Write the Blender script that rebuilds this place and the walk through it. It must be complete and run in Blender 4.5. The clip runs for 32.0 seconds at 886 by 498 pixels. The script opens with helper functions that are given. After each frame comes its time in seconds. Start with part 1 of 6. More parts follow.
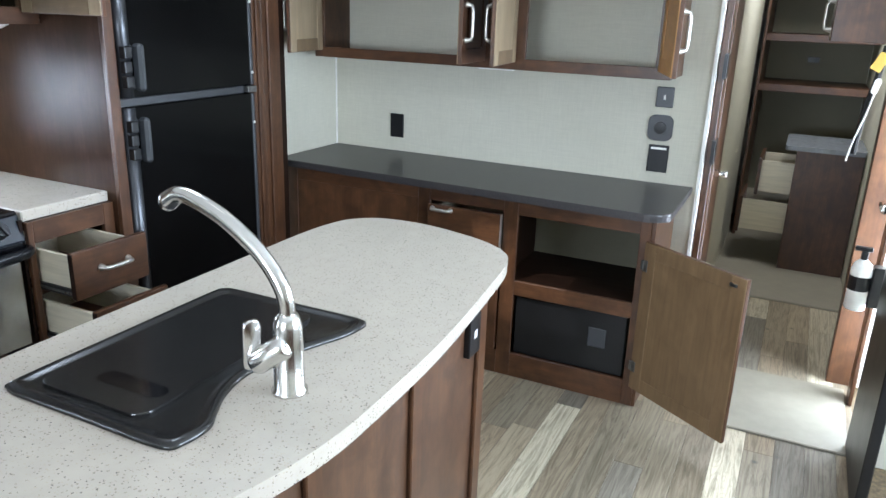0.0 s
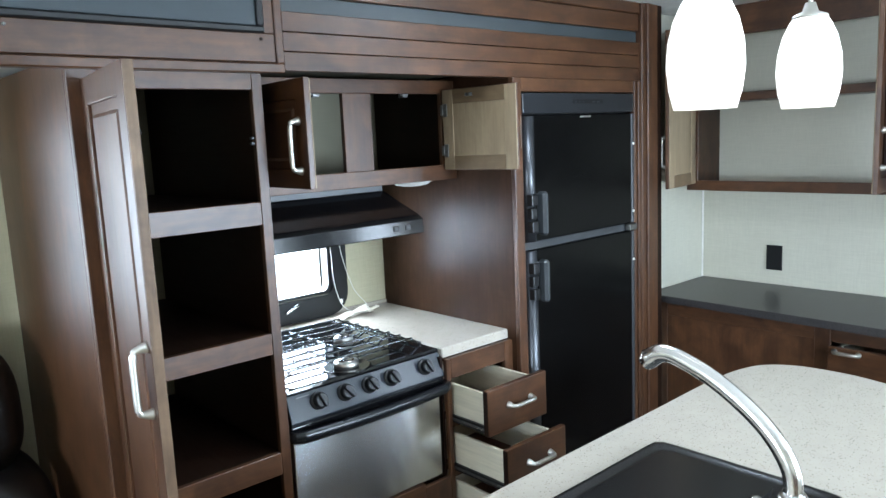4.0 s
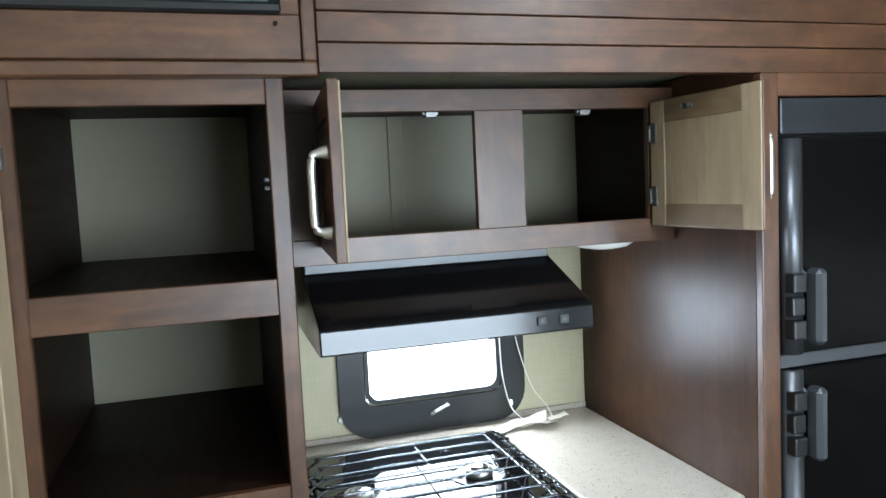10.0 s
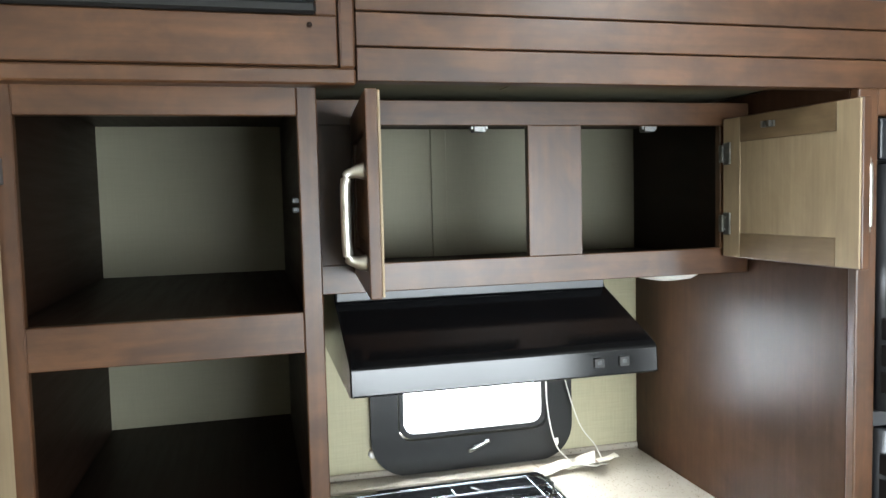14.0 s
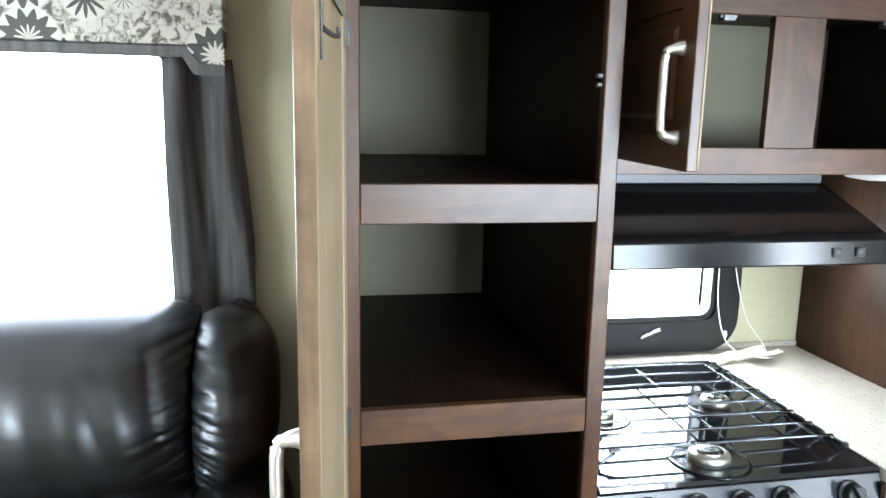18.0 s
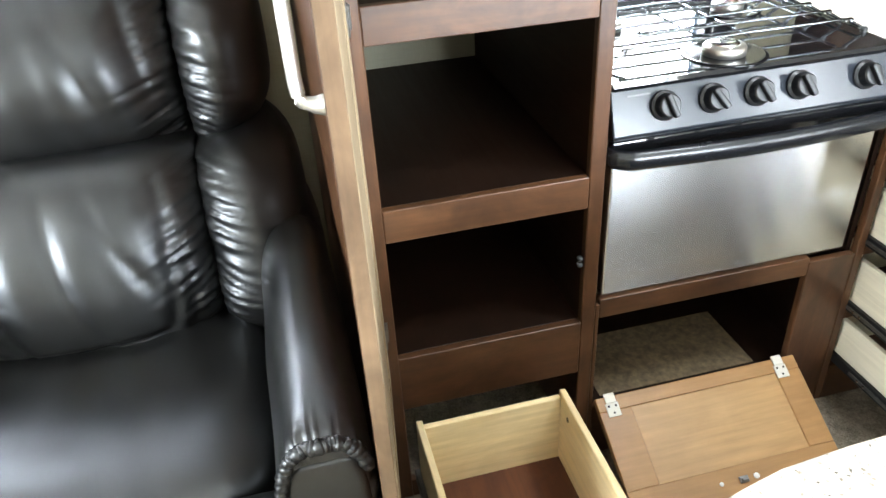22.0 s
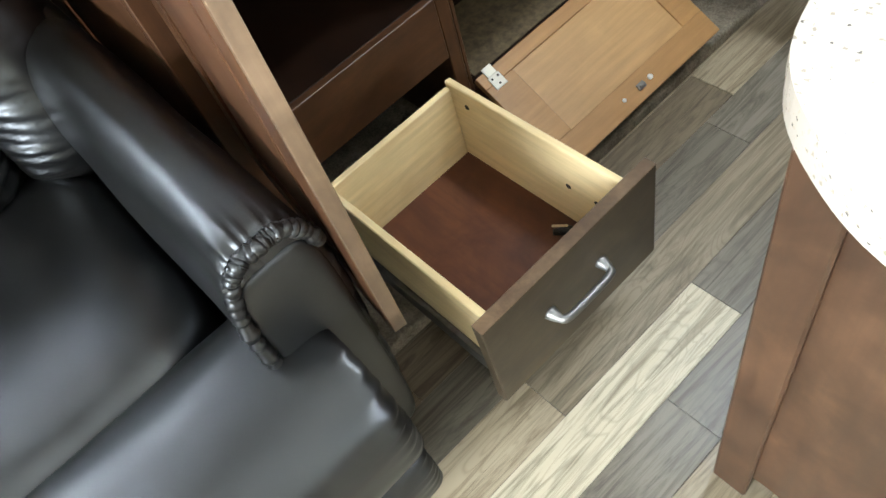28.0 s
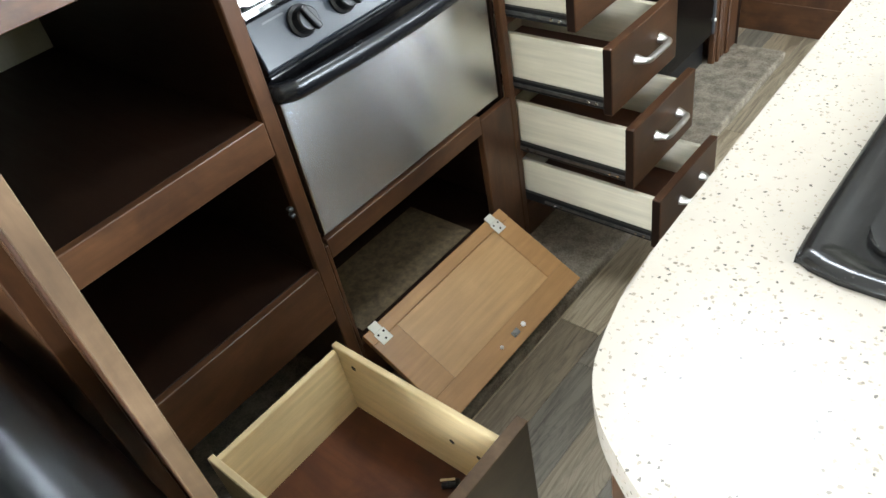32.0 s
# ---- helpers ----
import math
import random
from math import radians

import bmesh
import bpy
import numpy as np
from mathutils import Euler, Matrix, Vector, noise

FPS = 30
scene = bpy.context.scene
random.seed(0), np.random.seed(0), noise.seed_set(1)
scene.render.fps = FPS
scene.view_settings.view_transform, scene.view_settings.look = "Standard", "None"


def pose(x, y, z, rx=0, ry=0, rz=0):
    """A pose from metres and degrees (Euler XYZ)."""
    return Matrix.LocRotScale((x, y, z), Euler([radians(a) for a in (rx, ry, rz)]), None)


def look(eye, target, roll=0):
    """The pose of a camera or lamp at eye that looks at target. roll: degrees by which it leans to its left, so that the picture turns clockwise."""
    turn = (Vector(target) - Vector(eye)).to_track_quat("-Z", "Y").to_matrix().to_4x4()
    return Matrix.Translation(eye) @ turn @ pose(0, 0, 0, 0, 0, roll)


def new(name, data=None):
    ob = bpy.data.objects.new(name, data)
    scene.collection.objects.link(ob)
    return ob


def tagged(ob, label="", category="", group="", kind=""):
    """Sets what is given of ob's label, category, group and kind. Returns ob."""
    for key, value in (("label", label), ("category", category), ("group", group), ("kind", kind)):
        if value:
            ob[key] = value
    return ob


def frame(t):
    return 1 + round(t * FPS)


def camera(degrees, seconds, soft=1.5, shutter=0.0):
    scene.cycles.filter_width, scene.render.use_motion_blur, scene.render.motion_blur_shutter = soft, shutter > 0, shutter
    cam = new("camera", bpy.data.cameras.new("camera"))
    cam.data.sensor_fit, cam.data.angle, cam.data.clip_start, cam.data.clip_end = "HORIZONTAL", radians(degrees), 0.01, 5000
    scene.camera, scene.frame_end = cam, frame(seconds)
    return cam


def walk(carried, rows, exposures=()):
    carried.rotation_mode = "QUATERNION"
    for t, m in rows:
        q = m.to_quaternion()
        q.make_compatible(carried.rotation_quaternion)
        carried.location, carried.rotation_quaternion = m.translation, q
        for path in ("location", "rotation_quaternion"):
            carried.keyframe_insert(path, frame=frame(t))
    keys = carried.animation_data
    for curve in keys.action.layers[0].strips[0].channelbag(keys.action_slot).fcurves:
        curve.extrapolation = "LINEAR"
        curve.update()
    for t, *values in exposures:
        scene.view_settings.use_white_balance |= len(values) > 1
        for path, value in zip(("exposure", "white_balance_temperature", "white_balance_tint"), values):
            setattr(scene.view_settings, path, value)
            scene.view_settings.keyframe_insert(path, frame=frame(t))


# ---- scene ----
cam = camera(61.9, 32.0)
METRES, EYE, TILT, LEAN, TURN = 8.0, 1.5, 0.0, 0.0, 23.4
PATH = [
    (0, (0.31, 0.193, 1.494), (-0.504, 1.911, 0.876), 2.0),
    (0.5, (0.23, 0.094, 1.519), (-0.657, 1.807, 0.991), -0.5),
    (1, (0.16, 0.035, 1.531), (-0.832, 1.713, 1.085), -2.1),
    (1.5, (0.095, 0.017, 1.54), (-1.039, 1.617, 1.148), -2.4),
    (2, (0.065, 0.007, 1.539), (-1.212, 1.505, 1.186), -2.4),
    (2.5, (0.039, -0.005, 1.548), (-1.314, 1.429, 1.209), -2.1),
    (3, (0.022, -0.006, 1.558), (-1.391, 1.369, 1.223), -2.3),
    (3.5, (0.011, -0.002, 1.559), (-1.429, 1.35, 1.244), -2.5),
    (5.5, (-0.06, 0.252, 1.531), (-1.691, 1.381, 1.274), -2.8),
    (6, (-0.039, 0.331, 1.523), (-1.717, 1.393, 1.283), -3.1),
    (6.5, (-0.038, 0.371, 1.512), (-1.743, 1.387, 1.269), -3.3),
    (7, (-0.053, 0.383, 1.509), (-1.778, 1.366, 1.273), -3.4),
    (7.5, (-0.108, 0.419, 1.514), (-1.865, 1.346, 1.285), -4.4),
    (8, (-0.18, 0.486, 1.528), (-1.964, 1.363, 1.306), -4.8),
    (8.5, (-0.259, 0.544, 1.527), (-2.069, 1.367, 1.317), -4.8),
    (9, (-0.356, 0.648, 1.541), (-2.198, 1.403, 1.355), -3.8),
    (9.5, (-0.455, 0.789, 1.545), (-2.326, 1.473, 1.374), -2.8),
    (10, (-0.517, 0.883, 1.548), (-2.423, 1.468, 1.383), -2.7),
    (10.5, (-0.587, 0.956, 1.56), (-2.514, 1.466, 1.408), -2.3),
    (11, (-0.637, 0.997, 1.555), (-2.58, 1.449, 1.421), -1.4),
    (11.5, (-0.666, 1.021, 1.559), (-2.609, 1.473, 1.425), -1.2),
    (12, (-0.672, 1.022, 1.56), (-2.613, 1.491, 1.436), -1.7),
    (12.5, (-0.675, 1.02, 1.556), (-2.612, 1.498, 1.42), -2.0),
    (13, (-0.675, 1.007, 1.558), (-2.611, 1.491, 1.419), -2.1),
    (13.5, (-0.674, 0.979, 1.561), (-2.612, 1.453, 1.423), -2.0),
    (14, (-0.669, 0.913, 1.573), (-2.604, 1.401, 1.436), -1.4),
    (14.5, (-0.672, 0.835, 1.587), (-2.605, 1.328, 1.451), -0.8),
    (15, (-0.668, 0.752, 1.6), (-2.604, 1.239, 1.474), -0.3),
    (15.5, (-0.663, 0.671, 1.618), (-2.608, 1.123, 1.512), -0.6),
    (17.5, (-0.67, 0.505, 1.559), (-2.616, 0.904, 1.329), 1.3),
    (18, (-0.683, 0.51, 1.52), (-2.611, 0.891, 1.147), 1.1),
    (18.5, (-0.69, 0.51, 1.498), (-2.592, 0.882, 1.005), 1.2),
    (19, (-0.697, 0.505, 1.475), (-2.578, 0.867, 0.897), 0.9),
    (19.5, (-0.706, 0.498, 1.452), (-2.563, 0.848, 0.796), 0.3),
    (20, (-0.709, 0.498, 1.427), (-2.54, 0.836, 0.695), -0.3),
    (20.5, (-0.702, 0.495, 1.404), (-2.503, 0.818, 0.597), -1.0),
    (21, (-0.699, 0.488, 1.378), (-2.459, 0.788, 0.476), -1.5),
    (21.5, (-0.7, 0.477, 1.343), (-2.408, 0.779, 0.348), -2.7),
    (22, (-0.698, 0.466, 1.324), (-2.344, 0.823, 0.244), -3.6),
    (22.5, (-0.705, 0.438, 1.291), (-2.296, 0.817, 0.139), -5.3),
    (23, (-0.702, 0.403, 1.267), (-2.233, 0.784, 0.037), -7.3),
    (23.5, (-0.713, 0.396, 1.241), (-2.176, 0.751, -0.075), -9.5),
    (24, (-0.758, 0.433, 1.216), (-2.103, 0.712, -0.238), -12.9),
    (24.5, (-0.781, 0.453, 1.189), (-2.044, 0.661, -0.349), -16.8),
    (25, (-0.821, 0.423, 1.175), (-1.997, 0.645, -0.427), -21.5),
    (25.5, (-0.83, 0.394, 1.159), (-1.911, 0.705, -0.495), -22.9),
    (27.5, (-0.862, 0.373, 1.155), (-1.917, 0.865, -0.471), -22.3),
    (28, (-0.862, 0.372, 1.162), (-1.934, 0.891, -0.444), -21.4),
    (28.5, (-0.851, 0.375, 1.171), (-1.943, 0.944, -0.404), -20.9),
    (29, (-0.848, 0.377, 1.187), (-1.963, 1.02, -0.343), -20.5),
    (29.5, (-0.847, 0.373, 1.198), (-1.973, 1.084, -0.294), -19.7),
    (30, (-0.846, 0.382, 1.211), (-1.975, 1.166, -0.242), -18.3),
    (30.5, (-0.835, 0.406, 1.221), (-1.974, 1.25, -0.189), -17.3),
    (31, (-0.827, 0.417, 1.232), (-1.971, 1.334, -0.129), -16.0),
    (31.5, (-0.821, 0.43, 1.243), (-1.964, 1.405, -0.076), -14.7),
    (32, (-0.826, 0.425, 1.275), (-1.954, 1.458, -0.014), -12.2),
]
EXPOSURES = [(0.0, 0.27, 5800, 10), (3.0, 0.5, 5700, 6), (6.0, 0.47, 5700, 6), (9.0, 0.47, 5700, 5), (12.0, 0.57, 6650, 8), (15.5, 0.74, 6550, 7), (17.5, 1.05, 6050, 7), (20.0, 1.25, 6050, 8), (22.0, 1.85, 6450, 9), (25.0, 1.85, 6450, 9), (28.0, 1.55, 6300, 8), (30.0, 1.50, 6350, 8), (32.0, 1.20, 6350, 8)]
K = 1.065           # metres to one unit of the plan, in which the path and all the places below are given
walk(cam, [(t, look(K * Vector(eye), K * Vector(target), roll)) for t, eye, target, roll in PATH], EXPOSURES)

# ---- world and daylight ----
FZ = -0.05          # main floor level
SZ = -0.02          # carpeted floor of the slide-out
world = bpy.data.worlds.new("sky")
scene.world = world
world.use_nodes = True
wn = world.node_tree.nodes
sky = wn.new("ShaderNodeTexSky")
sky.sky_type, sky.sun_disc = "NISHITA", False
sky.sun_elevation, sky.sun_rotation = radians(48), radians(200)
wn["Background"].inputs[1].default_value = 0.12
world.node_tree.links.new(sky.outputs[0], wn["Background"].inputs[0])
sun = new("sun", bpy.data.lights.new("sun", "SUN"))
sun.data.energy, sun.data.angle, sun.data.color = 2.5, radians(0.6), (1.0, 0.95, 0.88)
sun.matrix_world = look((0, 0, 8), (1.4, 3.2, 3.9))


def opening_light(x, y, z, aim, w, h, watts, color=(0.86, 0.93, 1.0), spread=180):
    """Daylight coming in through one window, doorway or roof opening."""
    ob = new("opening_daylight", bpy.data.lights.new("opening_daylight", "AREA"))
    ob.data.shape, ob.data.size, ob.data.size_y, ob.data.energy, ob.data.color = "RECTANGLE", w, h, watts, color
    ob.data.size, ob.data.size_y = K * w, K * h
    ob.data.spread = radians(spread)
    ob.matrix_world = look(K * Vector((x, y, z)), K * Vector(aim))
    return ob


opening_light(-2.60, 1.454, 1.125, (0, 1.454, 1.125), 0.40, 0.35, 10)
opening_light(-2.60, -0.50, 1.33, (0, -0.50, 1.33), 1.40, 0.62, 18, spread=120)
opening_light(1.55, 2.075, 1.25, (0, 2.075, 1.25), 1.65, 0.80, 112, (0.82, 0.91, 1.0))
opening_light(-0.30, -2.68, 1.30, (-0.30, 0, 1.30), 1.40, 0.70, 96)
opening_light(0.86, 3.48, 0.90, (0, 3.48, 0.90), 0.32, 1.70, 56)
# Unseen roof opening, added to brighten the kitchen floor and drawers.
opening_light(-1.20, 1.70, 2.13, (-1.20, 1.70, 0), 0.34, 0.34, 10)
# Another roof opening out of view, added to lift the hall and bedroom.
opening_light(0.30, 5.10, 2.14, (0.30, 5.10, 0), 0.36, 0.36, 15, (1.0, 0.97, 0.92))


# ---- materials ----
class Nodes:
    """A small builder for one material."""

    def __init__(self, name, rough=0.5, metal=0.0, spec=0.5):
        self.mat = bpy.data.materials.new(name)
        self.mat.use_nodes = True
        self.t = self.mat.node_tree
        self.b = self.t.nodes["Principled BSDF"]
        self.b.inputs["Roughness"].default_value = rough
        self.b.inputs["Metallic"].default_value = metal
        self.b.inputs["Specular IOR Level"].default_value = spec
        self.co = self.t.nodes.new("ShaderNodeTexCoord").outputs["Object"]

    def link(self, a, b):
        self.t.links.new(a, b)

    def mapped(self, scale, turn=(0, 0, 0)):
        m = self.t.nodes.new("ShaderNodeMapping")
        m.inputs["Scale"].default_value, m.inputs["Rotation"].default_value = scale, turn
        self.link(self.co, m.inputs[0])
        return m.outputs[0]

    def shifted(self, vec, amount=37.0):
        """Moves the pattern by the object's own random number."""
        info, mul, add = self.t.nodes.new("ShaderNodeObjectInfo"), self.t.nodes.new("ShaderNodeMath"), self.t.nodes.new("ShaderNodeVectorMath")
        mul.operation, mul.inputs[1].default_value = "MULTIPLY", amount
        self.link(info.outputs["Random"], mul.inputs[0])
        self.link(vec, add.inputs[0])
        self.link(mul.outputs[0], add.inputs[1])
        return add.outputs[0]

    def random(self):
        return self.t.nodes.new("ShaderNodeObjectInfo").outputs["Random"]

    def noise(self, vec, scale, detail=4.0, rough=0.55, warp=0.0):
        n = self.t.nodes.new("ShaderNodeTexNoise")
        for k, v in (("Scale", scale), ("Detail", detail), ("Roughness", rough), ("Distortion", warp)):
            n.inputs[k].default_value = v
        self.link(vec, n.inputs["Vector"])
        return n.outputs["Fac"]

    def voronoi(self, vec, scale, out="Distance", feature="F1"):
        n = self.t.nodes.new("ShaderNodeTexVoronoi")
        n.feature = feature
        n.inputs["Scale"].default_value = scale
        self.link(vec, n.inputs["Vector"])
        return n.outputs[out]

    def ramp(self, fac, *stops):
        n = self.t.nodes.new("ShaderNodeValToRGB")
        e = n.color_ramp.elements
        while len(e) < len(stops):
            e.new(0.5)
        for k, (at, c) in zip(e, stops):
            k.position, k.color = at, (*c, 1) if len(c) == 3 else c
        self.link(fac, n.inputs[0])
        return n.outputs[0]

    def mix(self, fac, a, b, how="MIX"):
        n = self.t.nodes.new("ShaderNodeMix")
        n.data_type, n.blend_type = "RGBA", how
        for v, s in ((fac, n.inputs[0]), (a, n.inputs[6]), (b, n.inputs[7])):
            if isinstance(v, (int, float)):
                s.default_value = v
            elif isinstance(v, tuple):
                s.default_value = (*v, 1)
            else:
                self.link(v, s)
        return n.outputs[2]

    def color(self, c):
        if isinstance(c, tuple):
            self.b.inputs["Base Color"].default_value = (*c, 1)
        else:
            self.link(c, self.b.inputs["Base Color"])
        return self

    def rough(self, fac, lo, hi):
        n = self.t.nodes.new("ShaderNodeMapRange")
        n.inputs[3].default_value, n.inputs[4].default_value = lo, hi
        self.link(fac, n.inputs[0])
        self.link(n.outputs[0], self.b.inputs["Roughness"])
        return self

    def bump(self, height, strength, distance=0.002):
        n = self.t.nodes.new("ShaderNodeBump")
        n.inputs["Strength"].default_value, n.inputs["Distance"].default_value = strength, distance
        self.link(height, n.inputs["Height"])
        self.link(n.outputs[0], self.b.inputs["Normal"])
        return self


def grey(v):
    return (v, v, v)


def stained_wood(name, grain, dark, light, gloss=(0.33, 0.44), coat=0.15, blotch=0.55, spec=0.42):
    """Stained maple: soft blotches, fine grain along one axis."""
    n = Nodes(name)
    s = [46.0, 46.0, 46.0]
    s["xyz".index(grain)] = 2.6
    vec = n.shifted(n.co, 11.0)
    m = n.t.nodes.new("ShaderNodeMapping")
    m.inputs["Scale"].default_value = s
    n.link(vec, m.inputs[0])
    fine = n.noise(m.outputs[0], 1.6, 6.0, 0.6)
    m2 = n.t.nodes.new("ShaderNodeMapping")
    m2.inputs["Scale"].default_value = [4.5 if v < 10 else 11.0 for v in s]
    n.link(vec, m2.inputs[0])
    broad = n.noise(m2.outputs[0], 1.0, 5.0, 0.62, 0.8)
    base = n.ramp(broad, (0.26, dark), (0.50, tuple(0.5 * (a + b) for a, b in zip(dark, light))), (0.76, light))
    cloud = n.noise(vec, 9.0, 4.0, 0.6, 0.6)
    base = n.mix(n.ramp(cloud, (0.34, grey(blotch)), (0.60, grey(0.0))), base, tuple(0.75 * v for v in dark))
    col = n.mix(n.ramp(fine, (0.3, grey(0.45)), (0.7, grey(0.0))), base, tuple(0.55 * v for v in dark))
    n.color(col).rough(fine, *gloss).bump(fine, 0.10, 0.001)
    n.b.inputs["Specular IOR Level"].default_value = spec
    n.b.inputs["Coat Weight"].default_value, n.b.inputs["Coat Roughness"].default_value = coat, 0.28
    return n.mat


WOOD_DK, WOOD_LT = (0.042, 0.0170, 0.0072), (0.142, 0.062, 0.0255)
M = {}
M["wood_z"] = stained_wood("stained_maple_upright", "z", WOOD_DK, WOOD_LT)
M["wood_y"] = stained_wood("stained_maple_level", "y", WOOD_DK, WOOD_LT)
M["wood_x"] = stained_wood("stained_maple_deep", "x", WOOD_DK, WOOD_LT)
M["wood_edge"] = stained_wood("pale_maple_edge", "z", (0.070, 0.041, 0.024), (0.27, 0.175, 0.100))
M["wood_red"] = stained_wood("reddish_printed_panel", "x", (0.075, 0.022, 0.0085), (0.165, 0.055, 0.020), (0.4, 0.6), 0.05, 0.85)
M["wood_isl"] = stained_wood("island_panel", "z", (0.056, 0.026, 0.013), (0.145, 0.072, 0.036), (0.33, 0.44), 0.1, 0.75)
M["wood_panel"] = stained_wood("stained_veneer_panel", "z", (0.037, 0.0175, 0.0093), (0.072, 0.036, 0.020), (0.27, 0.32), 0.0, spec=0.09)
# Lining wood, near black: shade of the cabinet recesses put into its colour.
M["inner"] = stained_wood("dark_shaded_lining", "x", (0.0098, 0.0043, 0.0023), (0.022, 0.0098, 0.0052), (0.42, 0.6), 0.0, spec=0.15)
M["drawer_front"] = stained_wood("olive_brown_drawer_front", "y", (0.042, 0.029, 0.0165), (0.105, 0.074, 0.043), (0.36, 0.46), 0.05, spec=0.3)
M["tan_hutch"] = stained_wood("brown_bare_door_back", "z", (0.150, 0.090, 0.042), (0.230, 0.145, 0.072), (0.45, 0.6), 0.1, 0.25)
M["tan"] = stained_wood("unfinished_door_back", "z", (0.26, 0.190, 0.115), (0.38, 0.292, 0.182), (0.45, 0.65), 0.1, 0.15)
M["tan_y"] = stained_wood("unfinished_door_back_level", "y", (0.34, 0.168, 0.052), (0.47, 0.252, 0.086), (0.42, 0.6), 0.1, 0.25)
M["tan_panel"] = stained_wood("unfinished_flap_panel", "y", (0.41, 0.228, 0.084), (0.53, 0.312, 0.128), (0.42, 0.6), 0.1, 0.2)
M["tan_dark"] = stained_wood("unfinished_door_rail", "x", (0.14, 0.092, 0.048), (0.215, 0.148, 0.082), (0.45, 0.65), 0.1)
M["pine"] = stained_wood("drawer_pine", "x", (0.77, 0.580, 0.295), (0.93, 0.76, 0.455), (0.45, 0.6), 0.1, 0.12)
M["pine_y"] = stained_wood("drawer_pine_level", "y", (0.77, 0.580, 0.295), (0.93, 0.76, 0.455), (0.45, 0.6), 0.1, 0.12)
M["cream"] = stained_wood("cream_drawer_side", "x", (0.66, 0.60, 0.455), (0.71, 0.65, 0.505), (0.4, 0.55), 0.1, 0.04)


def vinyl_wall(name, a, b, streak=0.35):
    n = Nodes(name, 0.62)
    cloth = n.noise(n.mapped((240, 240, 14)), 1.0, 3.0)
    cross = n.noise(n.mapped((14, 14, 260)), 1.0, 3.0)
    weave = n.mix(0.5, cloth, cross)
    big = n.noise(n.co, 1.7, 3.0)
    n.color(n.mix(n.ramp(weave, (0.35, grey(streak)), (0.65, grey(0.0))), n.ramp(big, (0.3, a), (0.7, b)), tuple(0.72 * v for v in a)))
    n.bump(weave, 0.15, 0.0006)
    return n.mat


M["wall"] = vinyl_wall("beige_vinyl_wall", (0.53, 0.51, 0.415), (0.59, 0.57, 0.47))
M["slide_wall"] = vinyl_wall("cream_vinyl_wall", (0.44, 0.405, 0.265), (0.51, 0.475, 0.32))
# Wall vinyl darkened: the shade of recesses is put into its colour.
M["back"] = vinyl_wall("shaded_back_panel", (0.168, 0.154, 0.102), (0.225, 0.207, 0.139), 0.22)


def plain(name, col, rough=0.5, metal=0.0, var=0.12, scale=9.0, bump=0.0, bscale=300.0, spec=0.5):
    n = Nodes(name, rough, metal, spec)
    v = n.noise(n.co, scale, 5.0)
    n.color(n.ramp(v, (0.3, tuple(c * (1 - var) for c in col)), (0.7, tuple(min(1, c * (1 + var)) for c in col))))
    n.rough(v, rough * 0.85, min(1, rough * 1.15))
    if bump:
        n.bump(n.noise(n.co, bscale, 3.0), bump, 0.001)
    return n.mat


M["ceiling"] = plain("white_ceiling_panel", (0.74, 0.73, 0.69), 0.6, bump=0.1, bscale=180)
M["black"] = plain("black_plastic", (0.0075, 0.0075, 0.008), 0.36, bump=0.12, spec=0.4)
M["gloss_black"] = plain("glossy_black_enamel", (0.006, 0.006, 0.007), 0.10, scale=3.0)
M["gloss_soft"] = plain("satin_black_plastic", (0.006, 0.0065, 0.008), 0.26, spec=0.4)
M["hood"] = plain("black_painted_steel", (0.004, 0.004, 0.0045), 0.14, bump=0.03, spec=0.3)
M["fridge"] = plain("black_fridge_panel", (0.003, 0.003, 0.003), 0.20, bump=0.05, bscale=420, spec=0.15)
M["fridge_trim"] = plain("grey_black_fridge_trim", (0.038, 0.040, 0.044), 0.35)
M["fridge_strip"] = plain("black_control_strip", (0.014, 0.015, 0.017), 0.32)
M["fridge_bar"] = plain("satin_dark_metal", (0.085, 0.088, 0.095), 0.36, 0.8)
M["handle_grey"] = plain("charcoal_plastic", (0.035, 0.038, 0.041), 0.42)
M["panel_grey"] = plain("slate_black_enamel", (0.012, 0.015, 0.020), 0.24, spec=0.35)
M["chrome"] = plain("chrome", (0.82, 0.82, 0.81), 0.07, 1.0, 0.04)
M["nickel"] = plain("brushed_nickel", (0.62, 0.60, 0.55), 0.42, 1.0, 0.06)
# Darker copy of the nickel, for a handle that catches less light.
M["nickel_shaded"] = plain("shaded_nickel", (0.27, 0.265, 0.255), 0.50, 1.0, 0.08)
M["steel"] = plain("slide_rail_steel", (0.20, 0.20, 0.195), 0.42, 1.0, 0.25, 60.0)
M["cooktop"] = plain("black_enamel_cooktop", (0.006, 0.006, 0.007), 0.05, scale=3.0, spec=0.6)
M["satin"] = plain("satin_faucet_metal", (0.72, 0.71, 0.69), 0.20, 1.0, 0.05, 30.0)
M["grate"] = plain("dark_polished_grate_wire", (0.16, 0.17, 0.18), 0.16, 1.0, 0.1)
M["white"] = plain("white_plastic", (0.78, 0.77, 0.72), 0.4)
M["cord"] = plain("white_cord", (0.75, 0.74, 0.68), 0.8)
M["grille"] = plain("dark_blue_grey_cloth", (0.030, 0.040, 0.046), 0.55, bump=0.6, bscale=700)
M["band"] = plain("dark_grey_trim_band", (0.035, 0.042, 0.044), 0.5, bump=0.3, bscale=500)
M["darktop"] = plain("charcoal_laminate_top", (0.034, 0.031, 0.031), 0.34, 0.0, 0.25, 120.0)
